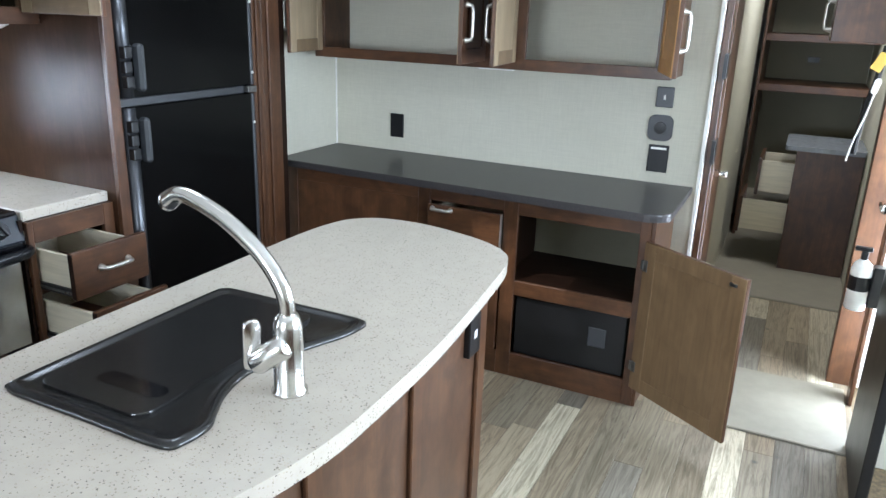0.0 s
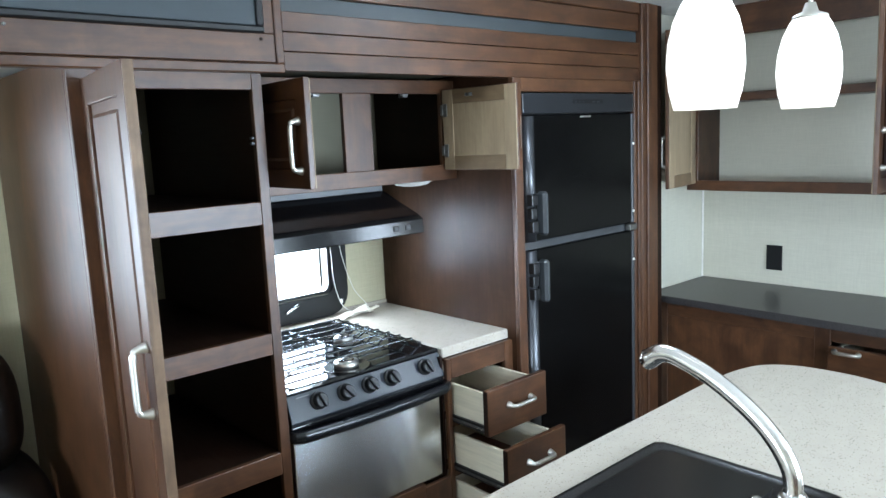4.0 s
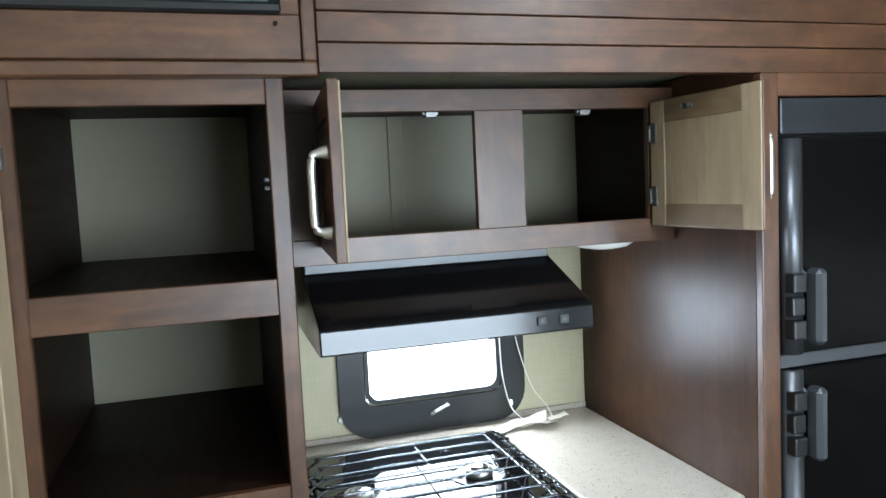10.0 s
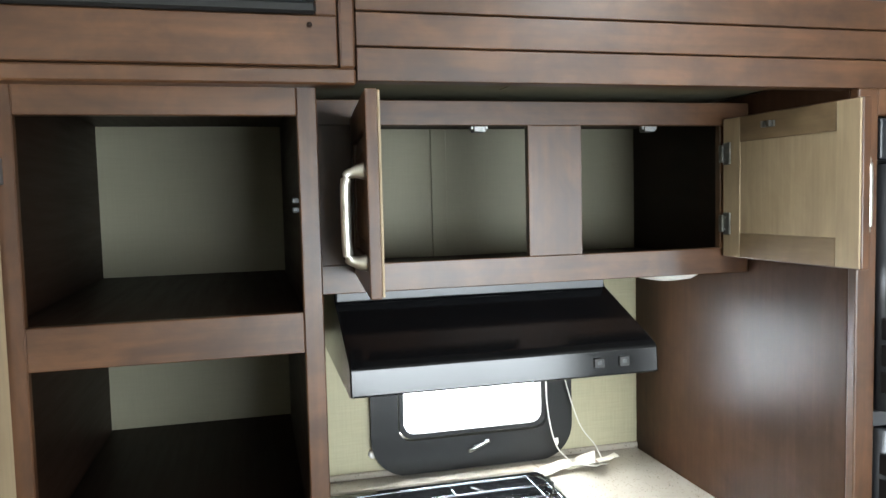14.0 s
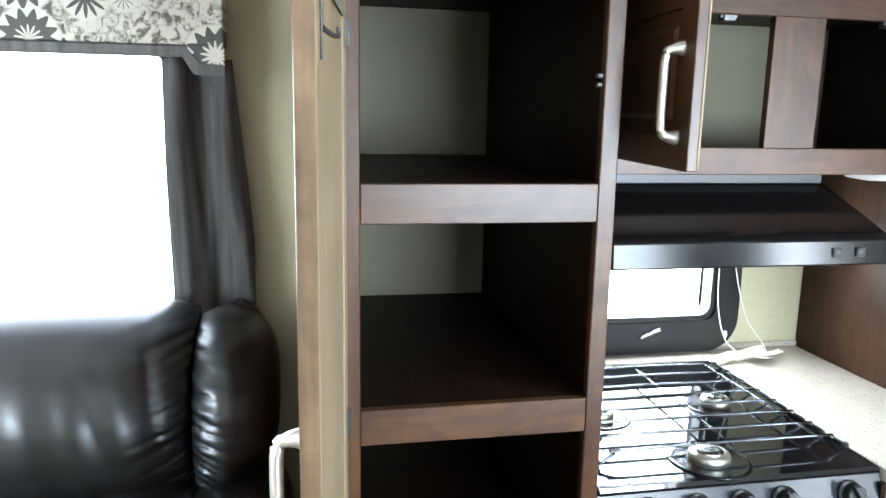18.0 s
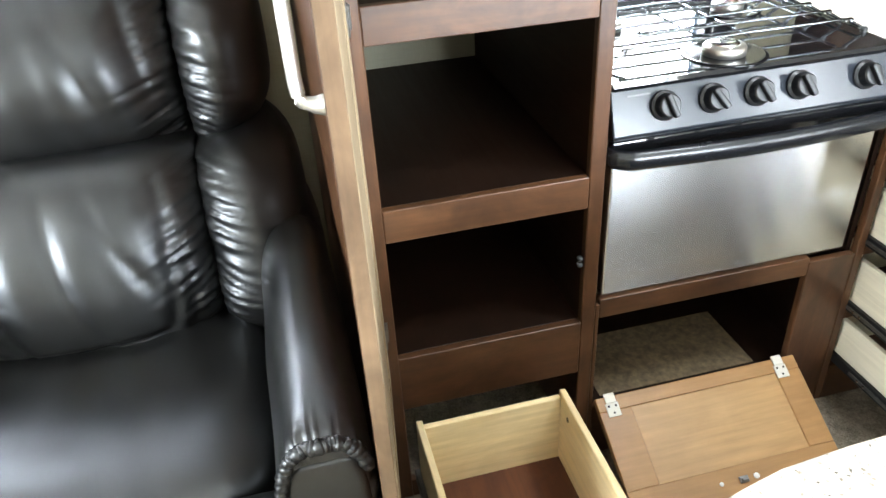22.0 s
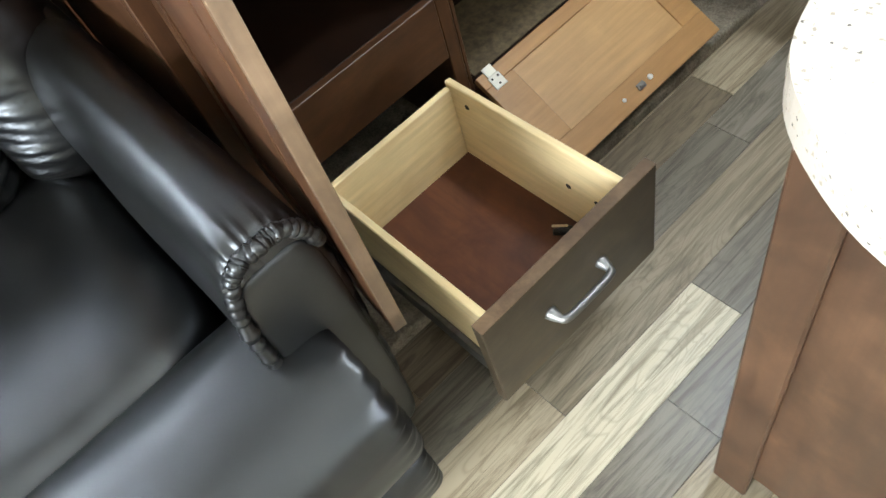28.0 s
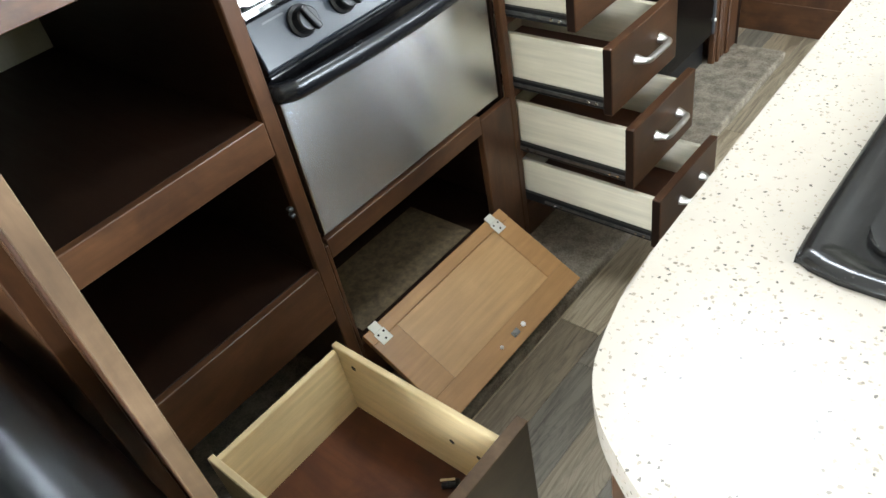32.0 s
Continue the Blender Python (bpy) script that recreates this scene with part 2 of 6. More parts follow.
# Pale blue-grey stands in for the window reflected in the dresser top.
M["sheen_top"] = plain("laminate_window_sheen", (0.20, 0.215, 0.235), 0.25, 0.0, 0.15, 40.0)
# Tan lino darkened to carry the shade inside the cubby.
M["carton"] = plain("shaded_speckled_lino", (0.115, 0.082, 0.043), 0.7, 0.0, 0.5, 60.0)
M["paper"] = plain("paper_tag", (0.70, 0.67, 0.58), 0.8)
M["yellow"] = plain("yellow_tag", (0.65, 0.42, 0.08), 0.6)
M["mat"] = plain("pale_linoleum_step", (0.27, 0.245, 0.19), 0.5, 0.0, 0.08, 14.0)

n = Nodes("brushed_stainless", 0.31, 1.0)
br = n.noise(n.mapped((2, 2, 400)), 1.0, 4.0)
n.color(n.ramp(br, (0.3, (0.62, 0.62, 0.61)), (0.7, (0.68, 0.68, 0.67)))).rough(br, 0.25, 0.27)
n.b.inputs["Anisotropic"].default_value = 0.98
n.b.inputs["Anisotropic Rotation"].default_value = 0.25
tan = n.t.nodes.new("ShaderNodeTangent")
tan.direction_type, tan.axis = "RADIAL", "Z"
n.link(tan.outputs[0], n.b.inputs["Tangent"])
M["stainless"] = n.mat


def solid_surface(name, base, dots):
    n = Nodes(name, 0.22)
    pale = n.ramp(n.noise(n.co, 22.0, 4.0), (0.3, tuple(0.93 * v for v in base)), (0.7, base))
    col = pale
    for scale, size, tone, keep in dots:
        wob = n.t.nodes.new("ShaderNodeVectorMath")
        wob.operation, wob.inputs[1].default_value = "MULTIPLY_ADD", (0.006, 0.006, 0.006)
        speck = n.t.nodes.new("ShaderNodeTexNoise")
        speck.inputs["Scale"].default_value = 2.2 * scale
        n.link(n.co, speck.inputs["Vector"])
        n.link(speck.outputs["Color"], wob.inputs[0])
        n.link(n.co, wob.inputs[2])
        d = n.voronoi(wob.outputs[0], scale)
        pick = n.voronoi(wob.outputs[0], scale, "Color")
        spot = n.ramp(d, (size, grey(1.0)), (size + 0.05, grey(0.0)))
        chance = n.ramp(pick, (keep, grey(0.0)), (keep + 0.02, grey(1.0)))
        col = n.mix(n.mix(1.0, spot, chance, "MULTIPLY"), col, tone)
    n.color(col)
    return n.mat


M["counter"] = solid_surface("speckled_solid_surface", (0.470, 0.425, 0.358),
                             [(170.0, 0.25, (0.43, 0.375, 0.295), 0.58), (150.0, 0.25, (0.27, 0.235, 0.185), 0.64), (128.0, 0.18, (0.115, 0.105, 0.09), 0.68), (72.0, 0.11, (0.19, 0.165, 0.13), 0.66)])
M["sink"] = solid_surface("black_composite_sink", (0.014, 0.0135, 0.013), [(320.0, 0.2, (0.04, 0.037, 0.034), 0.55)])

n = Nodes("black_leather", 0.38, 0.0, 0.76)
fold = n.noise(n.mapped((5, 7, 3)), 1.6, 1.0, 0.4, 0.3)
n.color(n.ramp(fold, (0.3, (0.0035, 0.0034, 0.0033)), (0.75, (0.0065, 0.0062, 0.0059))))
n.rough(n.noise(n.co, 9.0, 2.0), 0.31, 0.41).bump(n.mix(0.35, n.noise(n.co, 26.0, 3.0), n.noise(n.co, 260.0, 2.0)), 0.07, 0.003)
n.b.inputs["Specular Tint"].default_value = (0.94, 0.97, 1.0, 1)
M["leather"] = n.mat

n = Nodes("dark_curtain_cloth", 0.62)
sl = n.noise(n.mapped((60, 60, 3)), 1.0, 4.0)
n.color(n.ramp(sl, (0.3, (0.070, 0.066, 0.064)), (0.7, (0.150, 0.142, 0.138)))).bump(n.noise(n.co, 500.0), 0.2, 0.001)
M["curtain"] = n.mat

n = Nodes("floral_valance_cloth", 0.85)
flat = n.mapped((0, 7.2, 7.2))
vor = n.t.nodes.new("ShaderNodeTexVoronoi")
vor.inputs["Scale"].default_value, vor.inputs["Randomness"].default_value = 1.0, 0.75
n.link(flat, vor.inputs["Vector"])
off, sep = n.t.nodes.new("ShaderNodeVectorMath"), n.t.nodes.new("ShaderNodeSeparateXYZ")
off.operation = "SUBTRACT"
n.link(flat, off.inputs[0])
n.link(vor.outputs["Position"], off.inputs[1])
n.link(off.outputs[0], sep.inputs[0])


def maths(op, a, b):
    m = n.t.nodes.new("ShaderNodeMath")
    m.operation = op
    for v, s in ((a, m.inputs[0]), (b, m.inputs[1])):
        if isinstance(v, (int, float)):
            s.default_value = v
        else:
            n.link(v, s)
    return m.outputs[0]


spoke = maths("SINE", maths("MULTIPLY", maths("ARCTAN2", sep.outputs[2], sep.outputs[1]), 13.0), 0.0)
ringd = vor.outputs["Distance"]
petals = maths("GREATER_THAN", maths("ADD", maths("MULTIPLY", spoke, 0.5), maths("MULTIPLY", maths("SINE", maths("MULTIPLY", ringd, 15.0), 0.0), 0.6)), 0.05)
leafy = n.noise(n.mapped((0, 46, 46)), 1.0, 3.0, 0.6, 1.2)
ground = n.ramp(leafy, (0.38, (0.13, 0.125, 0.11)), (0.47, (0.40, 0.38, 0.32)), (0.56, (0.62, 0.59, 0.52)))
bloom = n.mix(petals, (0.10, 0.10, 0.09), (0.66, 0.63, 0.56))
n.color(n.mix(n.ramp(ringd, (0.50, grey(1.0)), (0.55, grey(0.0))), ground, bloom)).bump(n.noise(n.co, 600.0), 0.3, 0.001)
M["valance"] = n.mat


def plank_floor(name, *tones):
    """Printed wood plank, its tone picked by the plank's own random number."""
    n = Nodes(name, 0.36)
    r = n.random()
    vec = n.shifted(n.co, 53.0)
    m = n.t.nodes.new("ShaderNodeMapping")
    m.inputs["Scale"].default_value = (26.0, 1.5, 26.0)
    n.link(vec, m.inputs[0])
    g = n.noise(m.outputs[0], 1.0, 7.0, 0.66, 3.4)
    tone = n.ramp(r, *tones)
    m2 = n.t.nodes.new("ShaderNodeMapping")
    m2.inputs["Scale"].default_value = (9.0, 0.9, 9.0)
    n.link(vec, m2.inputs[0])
    arch = n.noise(m2.outputs[0], 1.0, 2.0, 0.4, 2.6)
    rings = n.t.nodes.new("ShaderNodeMath")
    rings.operation, rings.inputs[1].default_value = "PINGPONG", 0.035
    n.link(arch, rings.inputs[0])
    dk = n.mix(1.0, tone, (0.36, 0.33, 0.29), "MULTIPLY")
    col = n.mix(n.ramp(g, (0.36, grey(0.8)), (0.56, grey(0.0))), tone, dk)
    col = n.mix(n.ramp(rings.outputs[0], (0.0, grey(0.30)), (0.014, grey(0.0))), col, dk)
    knot = n.voronoi(vec, 5.0)
    col = n.mix(n.ramp(knot, (0.02, grey(0.85)), (0.085, grey(0.0))), col, (0.055, 0.05, 0.045))
    n.color(col).rough(g, 0.28, 0.42).bump(g, 0.12, 0.001)
    return n.mat


M["plank"] = plank_floor("vinyl_plank", (0.0, (0.19, 0.150, 0.100)), (0.25, (0.36, 0.285, 0.190)), (0.50, (0.25, 0.212, 0.150)), (0.75, (0.42, 0.345, 0.235)), (1.0, (0.20, 0.165, 0.115)))
M["plank_pale"] = plank_floor("pale_vinyl_plank", (0.0, (0.50, 0.445, 0.325)), (1.0, (0.57, 0.505, 0.37)))
M["plank_grey"] = plank_floor("grey_vinyl_plank", (0.0, (0.165, 0.145, 0.112)), (0.6, (0.22, 0.195, 0.152)), (1.0, (0.27, 0.24, 0.19)))
n = Nodes("grey_brown_carpet", 0.95, 0.0, 0.1)
tuft = n.noise(n.co, 210.0, 3.0)
n.color(n.mix(0.6, n.ramp(tuft, (0.3, (0.105, 0.086, 0.064)), (0.7, (0.44, 0.375, 0.290))), n.ramp(n.noise(n.co, 26.0, 3.0), (0.35, (0.108, 0.088, 0.062)), (0.7, (0.36, 0.31, 0.235)))))
n.bump(tuft, 0.9, 0.004)
M["carpet"] = n.mat

n = Nodes("lit_opal_glass", 0.3)
n.color((0.9, 0.88, 0.84))
n.b.inputs["Emission Color"].default_value = (1.0, 0.93, 0.84, 1)
n.b.inputs["Emission Strength"].default_value = 0.8
M["opal"] = n.mat
n = Nodes("window_glass", 0.02)
n.color((1, 1, 1))
n.b.inputs["Transmission Weight"].default_value = 1.0
n.b.inputs["IOR"].default_value = 1.05
M["glass"] = n.mat


# ---- mesh helpers ----
def part(name, bm, material, parent=None, label="", smooth=False):
    me = bpy.data.meshes.new(name)
    bmesh.ops.scale(bm, vec=(K, K, K), verts=bm.verts)
    bmesh.ops.recalc_face_normals(bm, faces=bm.faces)
    bm.to_mesh(me)
    bm.free()
    me.materials.append(M[material])
    if smooth:
        for p in me.polygons:
            p.use_smooth = True
    ob = new(name, me)
    if parent is not None:
        ob.parent = parent
        base = parent
        while base.parent is not None:
            base = base.parent
        ob.matrix_parent_inverse = Matrix.Translation(base.location).inverted() if parent == base else Matrix.Identity(4)
    if label:
        ob["label"] = label
    return ob


def thing(name, label, category, at, group=""):
    ob = new(name)
    ob.empty_display_size = 0.05
    ob.location = K * Vector(at)
    return tagged(ob, label, category, group)


def boxed(bm, x0, x1, y0, y1, z0, z1, bevel=0.0015, seg=1):
    r = bmesh.ops.create_cube(bm, size=1.0)
    vs = r["verts"]
    for v in vs:
        v.co = Vector(((x0 + x1) / 2 + v.co.x * (x1 - x0), (y0 + y1) / 2 + v.co.y * (y1 - y0), (z0 + z1) / 2 + v.co.z * (z1 - z0)))
    if bevel > 0:
        bevel = min(bevel, 0.45 * min(abs(x1 - x0), abs(y1 - y0), abs(z1 - z0)))
        es = {e for v in vs for e in v.link_edges}
        bmesh.ops.bevel(bm, geom=list(es), offset=bevel, segments=seg, affect="EDGES", profile=0.5)
    return bm


def box(x0, x1, y0, y1, z0, z1, bevel=0.0015, seg=1):
    return boxed(bmesh.new(), x0, x1, y0, y1, z0, z1, bevel, seg)


def boxes(*rows, bevel=0.0015):
    bm = bmesh.new()
    for r in rows:
        boxed(bm, *r, bevel=bevel)
    return bm


def turned(bm, m):
    bmesh.ops.transform(bm, matrix=m, verts=bm.verts)
    return bm


def about_z(x, y, degrees):
    return Matrix.Translation((x, y, 0)) @ pose(0, 0, 0, 0, 0, degrees) @ Matrix.Translation((-x, -y, 0))


def tube(points, radius, sides=10, caps=True, radii=None):
    """A round bar swept along points."""
    bm = bmesh.new()
    pts = [Vector(p) for p in points]
    rings = []
    up = Vector((0.013, 0.021, 1))
    for i, p in enumerate(pts):
        d = (pts[min(i + 1, len(pts) - 1)] - pts[max(i - 1, 0)]).normalized()
        a = d.cross(up if abs(d.dot(up.normalized())) < 0.95 else Vector((1, 0, 0))).normalized()
        b = d.cross(a)
        r = radii[i] if radii else radius
        rings.append([bm.verts.new(p + r * (math.cos(k * math.tau / sides) * a + math.sin(k * math.tau / sides) * b)) for k in range(sides)])
    for q, s in zip(rings, rings[1:]):
        for k in range(sides):
            bm.faces.new((q[k], q[(k + 1) % sides], s[(k + 1) % sides], s[k]))
    if caps:
        bm.faces.new(rings[0])
        bm.faces.new(rings[-1])
    return bm


def curve_points(points, steps=8):
    """A smooth line through points (Catmull-Rom)."""
    p = [Vector(q) for q in points]
    p = [2 * p[0] - p[1]] + p + [2 * p[-1] - p[-2]]
    out = []
    for i in range(1, len(p) - 2):
        for k in range(steps):
            t = k / steps
            a, b, c, d = p[i - 1], p[i], p[i + 1], p[i + 2]
            out.append(0.5 * (2 * b + (c - a) * t + (2 * a - 5 * b + 4 * c - d) * t * t + (3 * b - a - 3 * c + d) * t ** 3))
    return out + [p[-2]]


def lathe(profile, x, y, sides=24):
    """Turned round an upright axis; profile rows are radius and height."""
    bm = bmesh.new()
    rings = [[bm.verts.new((x + r * math.cos(k * math.tau / sides), y + r * math.sin(k * math.tau / sides), z)) for k in range(sides)] for r, z in profile]
    for q, s in zip(rings, rings[1:]):
        for k in range(sides):
            bm.faces.new((q[k], q[(k + 1) % sides], s[(k + 1) % sides], s[k]))
    bm.faces.new(rings[0])
    bm.faces.new(rings[-1])
    return bm


def rounded_outline(u0, u1, v0, v1, r, seg=6):
    out = []
    for cu, cv, a0 in ((u1 - r, v1 - r, 0), (u0 + r, v1 - r, 90), (u0 + r, v0 + r, 180), (u1 - r, v0 + r, 270)):
        for k in range(seg + 1):
            a = radians(a0 + 90 * k / seg)
            out.append((cu + r * math.cos(a), cv + r * math.sin(a)))
    return out


def slab(outline, z0, z1, bevel=0.004, seg=2):
    """A flat plate with this outline in x and y, edges rounded."""
    bm = bmesh.new()
    lo = [bm.verts.new((x, y, z0)) for x, y in outline]
    hi = [bm.verts.new((x, y, z1)) for x, y in outline]
    bm.faces.new(lo[::-1])
    top = bm.faces.new(hi)
    for k in range(len(lo)):
        bm.faces.new((lo[k], lo[(k + 1) % len(lo)], hi[(k + 1) % len(lo)], hi[k]))
    if bevel:
        bmesh.ops.bevel(bm, geom=list(top.edges), offset=bevel, segments=seg, affect="EDGES", profile=0.5)
    return bm


def ring_plate(outer, inner, x0, x1):
    """A frame between two outlines in y and z, from x0 to x1."""
    bm = bmesh.new()
    n = len(outer)
    v = [[bm.verts.new((x, y, z)) for y, z in o] for o in (outer, inner) for x in (x0, x1)]
    for k in range(n):
        j = (k + 1) % n
        for a, b in ((0, 1), (1, 3), (3, 2), (2, 0)):
            bm.faces.new((v[a][k], v[a][j], v[b][j], v[b][k]))
    return bm


def pull(x, y, z, axis, out, length=0.11, reach=0.028):
    """A bow handle: two flared feet and a bar. axis: the way the bar runs; out: the way it stands off."""
    a, o, c = Vector(axis), Vector(out), Vector((x, y, z))
    h = length / 2
    pts = curve_points([c - a * h, c - a * h * 0.97 + o * reach * 0.55, c - a * h * 0.82 + o * reach * 0.95, c + o * reach, c + a * h * 0.82 + o * reach * 0.95, c + a * h * 0.97 + o * reach * 0.55, c + a * h], 5)
    n = len(pts)
    radii = [0.0125 - 0.0052 * min(1, 5.0 * min(i, n - 1 - i) / n) for i in range(n)]
    return tube(pts, 0.005, 8, True, radii)


def frame_ring(w, h, rail, v0, v1, edge=0.0):
    """A picture-frame ring of a door: outer size w by h, inner opening set in by rail; one closed piece."""
    bm = bmesh.new()
    rows = []
    for v in (v0, v1):
        for i in (edge, rail):
            rows.append([bm.verts.new(p) for p in ((i, v, i), (w - i, v, i), (w - i, v, h - i), (i, v, h - i))])
    for k in range(4):
        j = (k + 1) % 4
        for a, b in ((0, 1), (1, 3), (3, 2), (2, 0)):
            bm.faces.new((rows[a][k], rows[a][j], rows[b][j], rows[b][k]))
    bmesh.ops.bevel(bm, geom=list(bm.edges), offset=0.002, segments=2, affect="EDGES", profile=0.5)
    return bm


def cab_door(parent, m, w, h, t=0.02, rail=0.055, name="door", grain=("wood_z", "tan"), handle=None, hinges=(), label=""):
    """A framed cabinet door. Local u runs from the hinge edge to the free edge, z up; the stained face looks to -v, the bare back to +v."""
    m = m.copy()

    def done(bm):
        return turned(bm, m)

    e = 0.004
    d = part(name, done(frame_ring(w, h, rail, 0, t - e)), grain[0], parent, label)
    bm = bmesh.new()
    a, b, c = rail, rail + 0.022, rail + 0.03
    boxed(bm, a, w - a, 0.007, t - e - 0.001, a, h - a, 0)
    ins = [bm.verts.new(p) for p in ((b, 0.007, b), (w - b, 0.007, b), (w - b, 0.007, h - b), (b, 0.007, h - b))]
    top = [bm.verts.new(p) for p in ((c, 0.002, c), (w - c, 0.002, c), (w - c, 0.002, h - c), (c, 0.002, h - c))]
    for k in range(4):
        bm.faces.new((ins[k], ins[(k + 1) % 4], top[(k + 1) % 4], top[k]))
    bm.faces.new(top)
    part("raised_panel", done(bm), grain[0], d)
    for u0, u1 in ((0.002, rail), (w - rail, w - 0.002)):
        part("back_stile", done(box(u0, u1, t - e, t, 0.002, h - 0.002, 0.001)), grain[1], d, "bare tan back of the door")
    for z0, z1 in ((0.002, rail), (h - rail, h - 0.002)):
        part("back_rail", done(box(rail + 0.0005, w - rail - 0.0005, t - e, t - 0.0003, z0, z1, 0.001)), "tan_dark" if grain[1] == "tan" else grain[1], d)
    part("back_panel", done(box(rail, w - rail, t - e - 0.0005, t - 0.0025, rail, h - rail, 0)), grain[1], d)
    if handle:
        u, z, axis, length = handle
        part("handle", done(pull(u, 0, z, axis, (0, -1, 0), length)), "nickel", d, "brushed nickel bow handle", True)
    for z in hinges:
        part("hinge", done(boxes((0.004, 0.026, t - 0.001, t + 0.003, z - 0.023, z + 0.023), (-0.006, 0.007, t - 0.004, t + 0.006, z - 0.018, z + 0.018), (0.010, 0.015, t + 0.003, t + 0.005, z + 0.010, z + 0.015), (0.010, 0.015, t + 0.003, t + 0.005, z - 0.015, z - 0.010), bevel=0.0015)), "steel", d, "steel cup hinge")
    return d


def facing(x, y, z, u):
    """Places a door whose hinge edge stands at x, y and whose width runs along the direction u (degrees from +x). Its -v side looks to the right of u."""
    return pose(x, y, z, 0, 0, u)


def socket(name, label, x, y, z, w, h, look_to, mat="black"):
    """A small wall plate; look_to is 'y' for a wall that faces -y."""
    ob = thing(name, label, "wall plate", (x, y, z - h / 2))
    part("plate", box(x - w / 2, x + w / 2, y - 0.008, y, z - h / 2, z + h / 2, 0.003, 2), mat, ob)
    return ob


# ---- setting: shell ----
def wall(name, *rows, mat="wall", label=""):
    return tagged(part(name, boxes(*rows, bevel=0), mat), label or "beige textured vinyl wall panel", "wall", kind="structure")


CEIL, SCEIL, XB = 2.056, 1.782, -2.53     # main ceiling, slide-out ceiling, slide-out back wall
XF = -1.783                              # kitchen face frames
tagged(part("ceiling", boxes((-1.92, -1.38, -2.70, 6.70, CEIL, CEIL + 0.06), (-1.02, 0.74, -2.70, 4.90, CEIL, CEIL + 0.06), (-1.02, 0.10, 4.90, 5.30, CEIL, CEIL + 0.06), (0.50, 0.74, 4.90, 5.30, CEIL, CEIL + 0.06), (-1.02, 0.74, 5.30, 6.70, CEIL, CEIL + 0.06), (-1.38, -1.02, -2.70, 1.52, CEIL, CEIL + 0.06), (-1.38, -1.02, 1.88, 6.70, CEIL, CEIL + 0.06), bevel=0), "ceiling"), "white panelled ceiling", "ceiling", kind="structure")
tagged(part("ceiling_slide", boxes((XB - 0.04, -1.806, -1.70, 2.87, SCEIL, SCEIL + 0.05), (0.70, 1.60, -1.90, 3.04, 1.96, 2.01), bevel=0), "ceiling"), "white ceiling of the slide-out room", "ceiling", kind="structure")
# back wall of the kitchen slide-out, with its two window openings
KW = (1.252, 1.655, 0.950, 1.300)
SW = (-1.20, 0.226, 1.030, 1.640)
wall("wall_west", (XB - 0.04, XB, -1.70, SW[0], FZ, SCEIL), (XB - 0.04, XB, SW[1], KW[0], FZ, SCEIL), (XB - 0.04, XB, KW[1], 2.87, FZ, SCEIL),
     (XB - 0.04, XB, SW[0], SW[1], FZ, SW[2]), (XB - 0.04, XB, SW[0], SW[1], SW[3], SCEIL), (XB - 0.04, XB, KW[0], KW[1], FZ, KW[2]), (XB - 0.04, XB, KW[0], KW[1], KW[3], SCEIL), mat="slide_wall")
wall("wall_slide_ends", (XB - 0.04, -1.75, -1.74, -1.70, FZ, SCEIL), (XB - 0.04, -1.88, 2.87, 2.91, FZ, CEIL))
wall("wall_west_front", (-1.92, -1.88, 2.91, 3.50, FZ, CEIL))
wall("wall_north", (-1.88, -0.045, 3.46, 3.50, FZ, CEIL))
wall("wall_hall", (-0.085, -0.045, 3.50, 5.90, FZ, CEIL), (-1.20, -0.045, 5.90, 5.94, FZ, CEIL))
wall("wall_bedroom", (-1.20, 1.20, 6.60, 6.64, FZ, CEIL), (-1.24, -1.20, 5.90, 6.64, FZ, CEIL))
wall("wall_east", (0.70, 0.90, 3.04, 3.14, FZ, CEIL), (0.70, 0.90, 3.66, 6.64, FZ, CEIL), (0.70, 0.90, 3.14, 3.66, 1.80, CEIL), (0.70, 1.55, 3.00, 3.04, FZ, CEIL), (0.70, 0.74, -2.70, -1.90, FZ, CEIL), (0.70, 1.55, -1.94, -1.90, FZ, CEIL))
wall("wall_east_media", (1.50, 1.54, -1.90, 0.850, FZ, 0.80), mat="wood_z", label="stained wood panel wall")
# Unseen wall, added in pale beige to brighten the leather pillows opposite.
wall("wall_east_upper", (1.50, 1.54, -1.90, 0.850, 0.80, 1.96))
wall("wall_east_slide", (1.50, 1.54, 0.850, 1.250, FZ, 1.96), (1.50, 1.54, 2.900, 3.00, FZ, 1.96),
     (1.50, 1.54, 1.250, 2.900, FZ, 0.85), (1.50, 1.54, 1.250, 2.900, 1.65, 1.96))
wall("wall_south", (-1.90, -1.00, -2.64, -2.60, FZ, CEIL), (0.40, 0.74, -2.64, -2.60, FZ, CEIL), (-1.00, 0.40, -2.64, -2.60, FZ, 0.95), (-1.00, 0.40, -2.64, -2.60, 1.65, CEIL))
wall("wall_west_rear", (-1.92, -1.88, -2.64, -1.74, FZ, CEIL))
tagged(part("floor", boxes((-1.92, 0.74, -2.70, 6.64, FZ - 0.05, FZ - 0.004), (0.74, 1.55, -1.94, 3.04, FZ - 0.05, FZ - 0.004), bevel=0), "carton"), "underlay beneath the vinyl planks", "floor", kind="structure")
tagged(part("floor_slide", box(XB, -1.566, -1.70, 2.83, FZ - 0.004, SZ, 0.008, 3), "carpet"), "grey-brown carpet of the slide-out floor", "carpet", kind="structure")

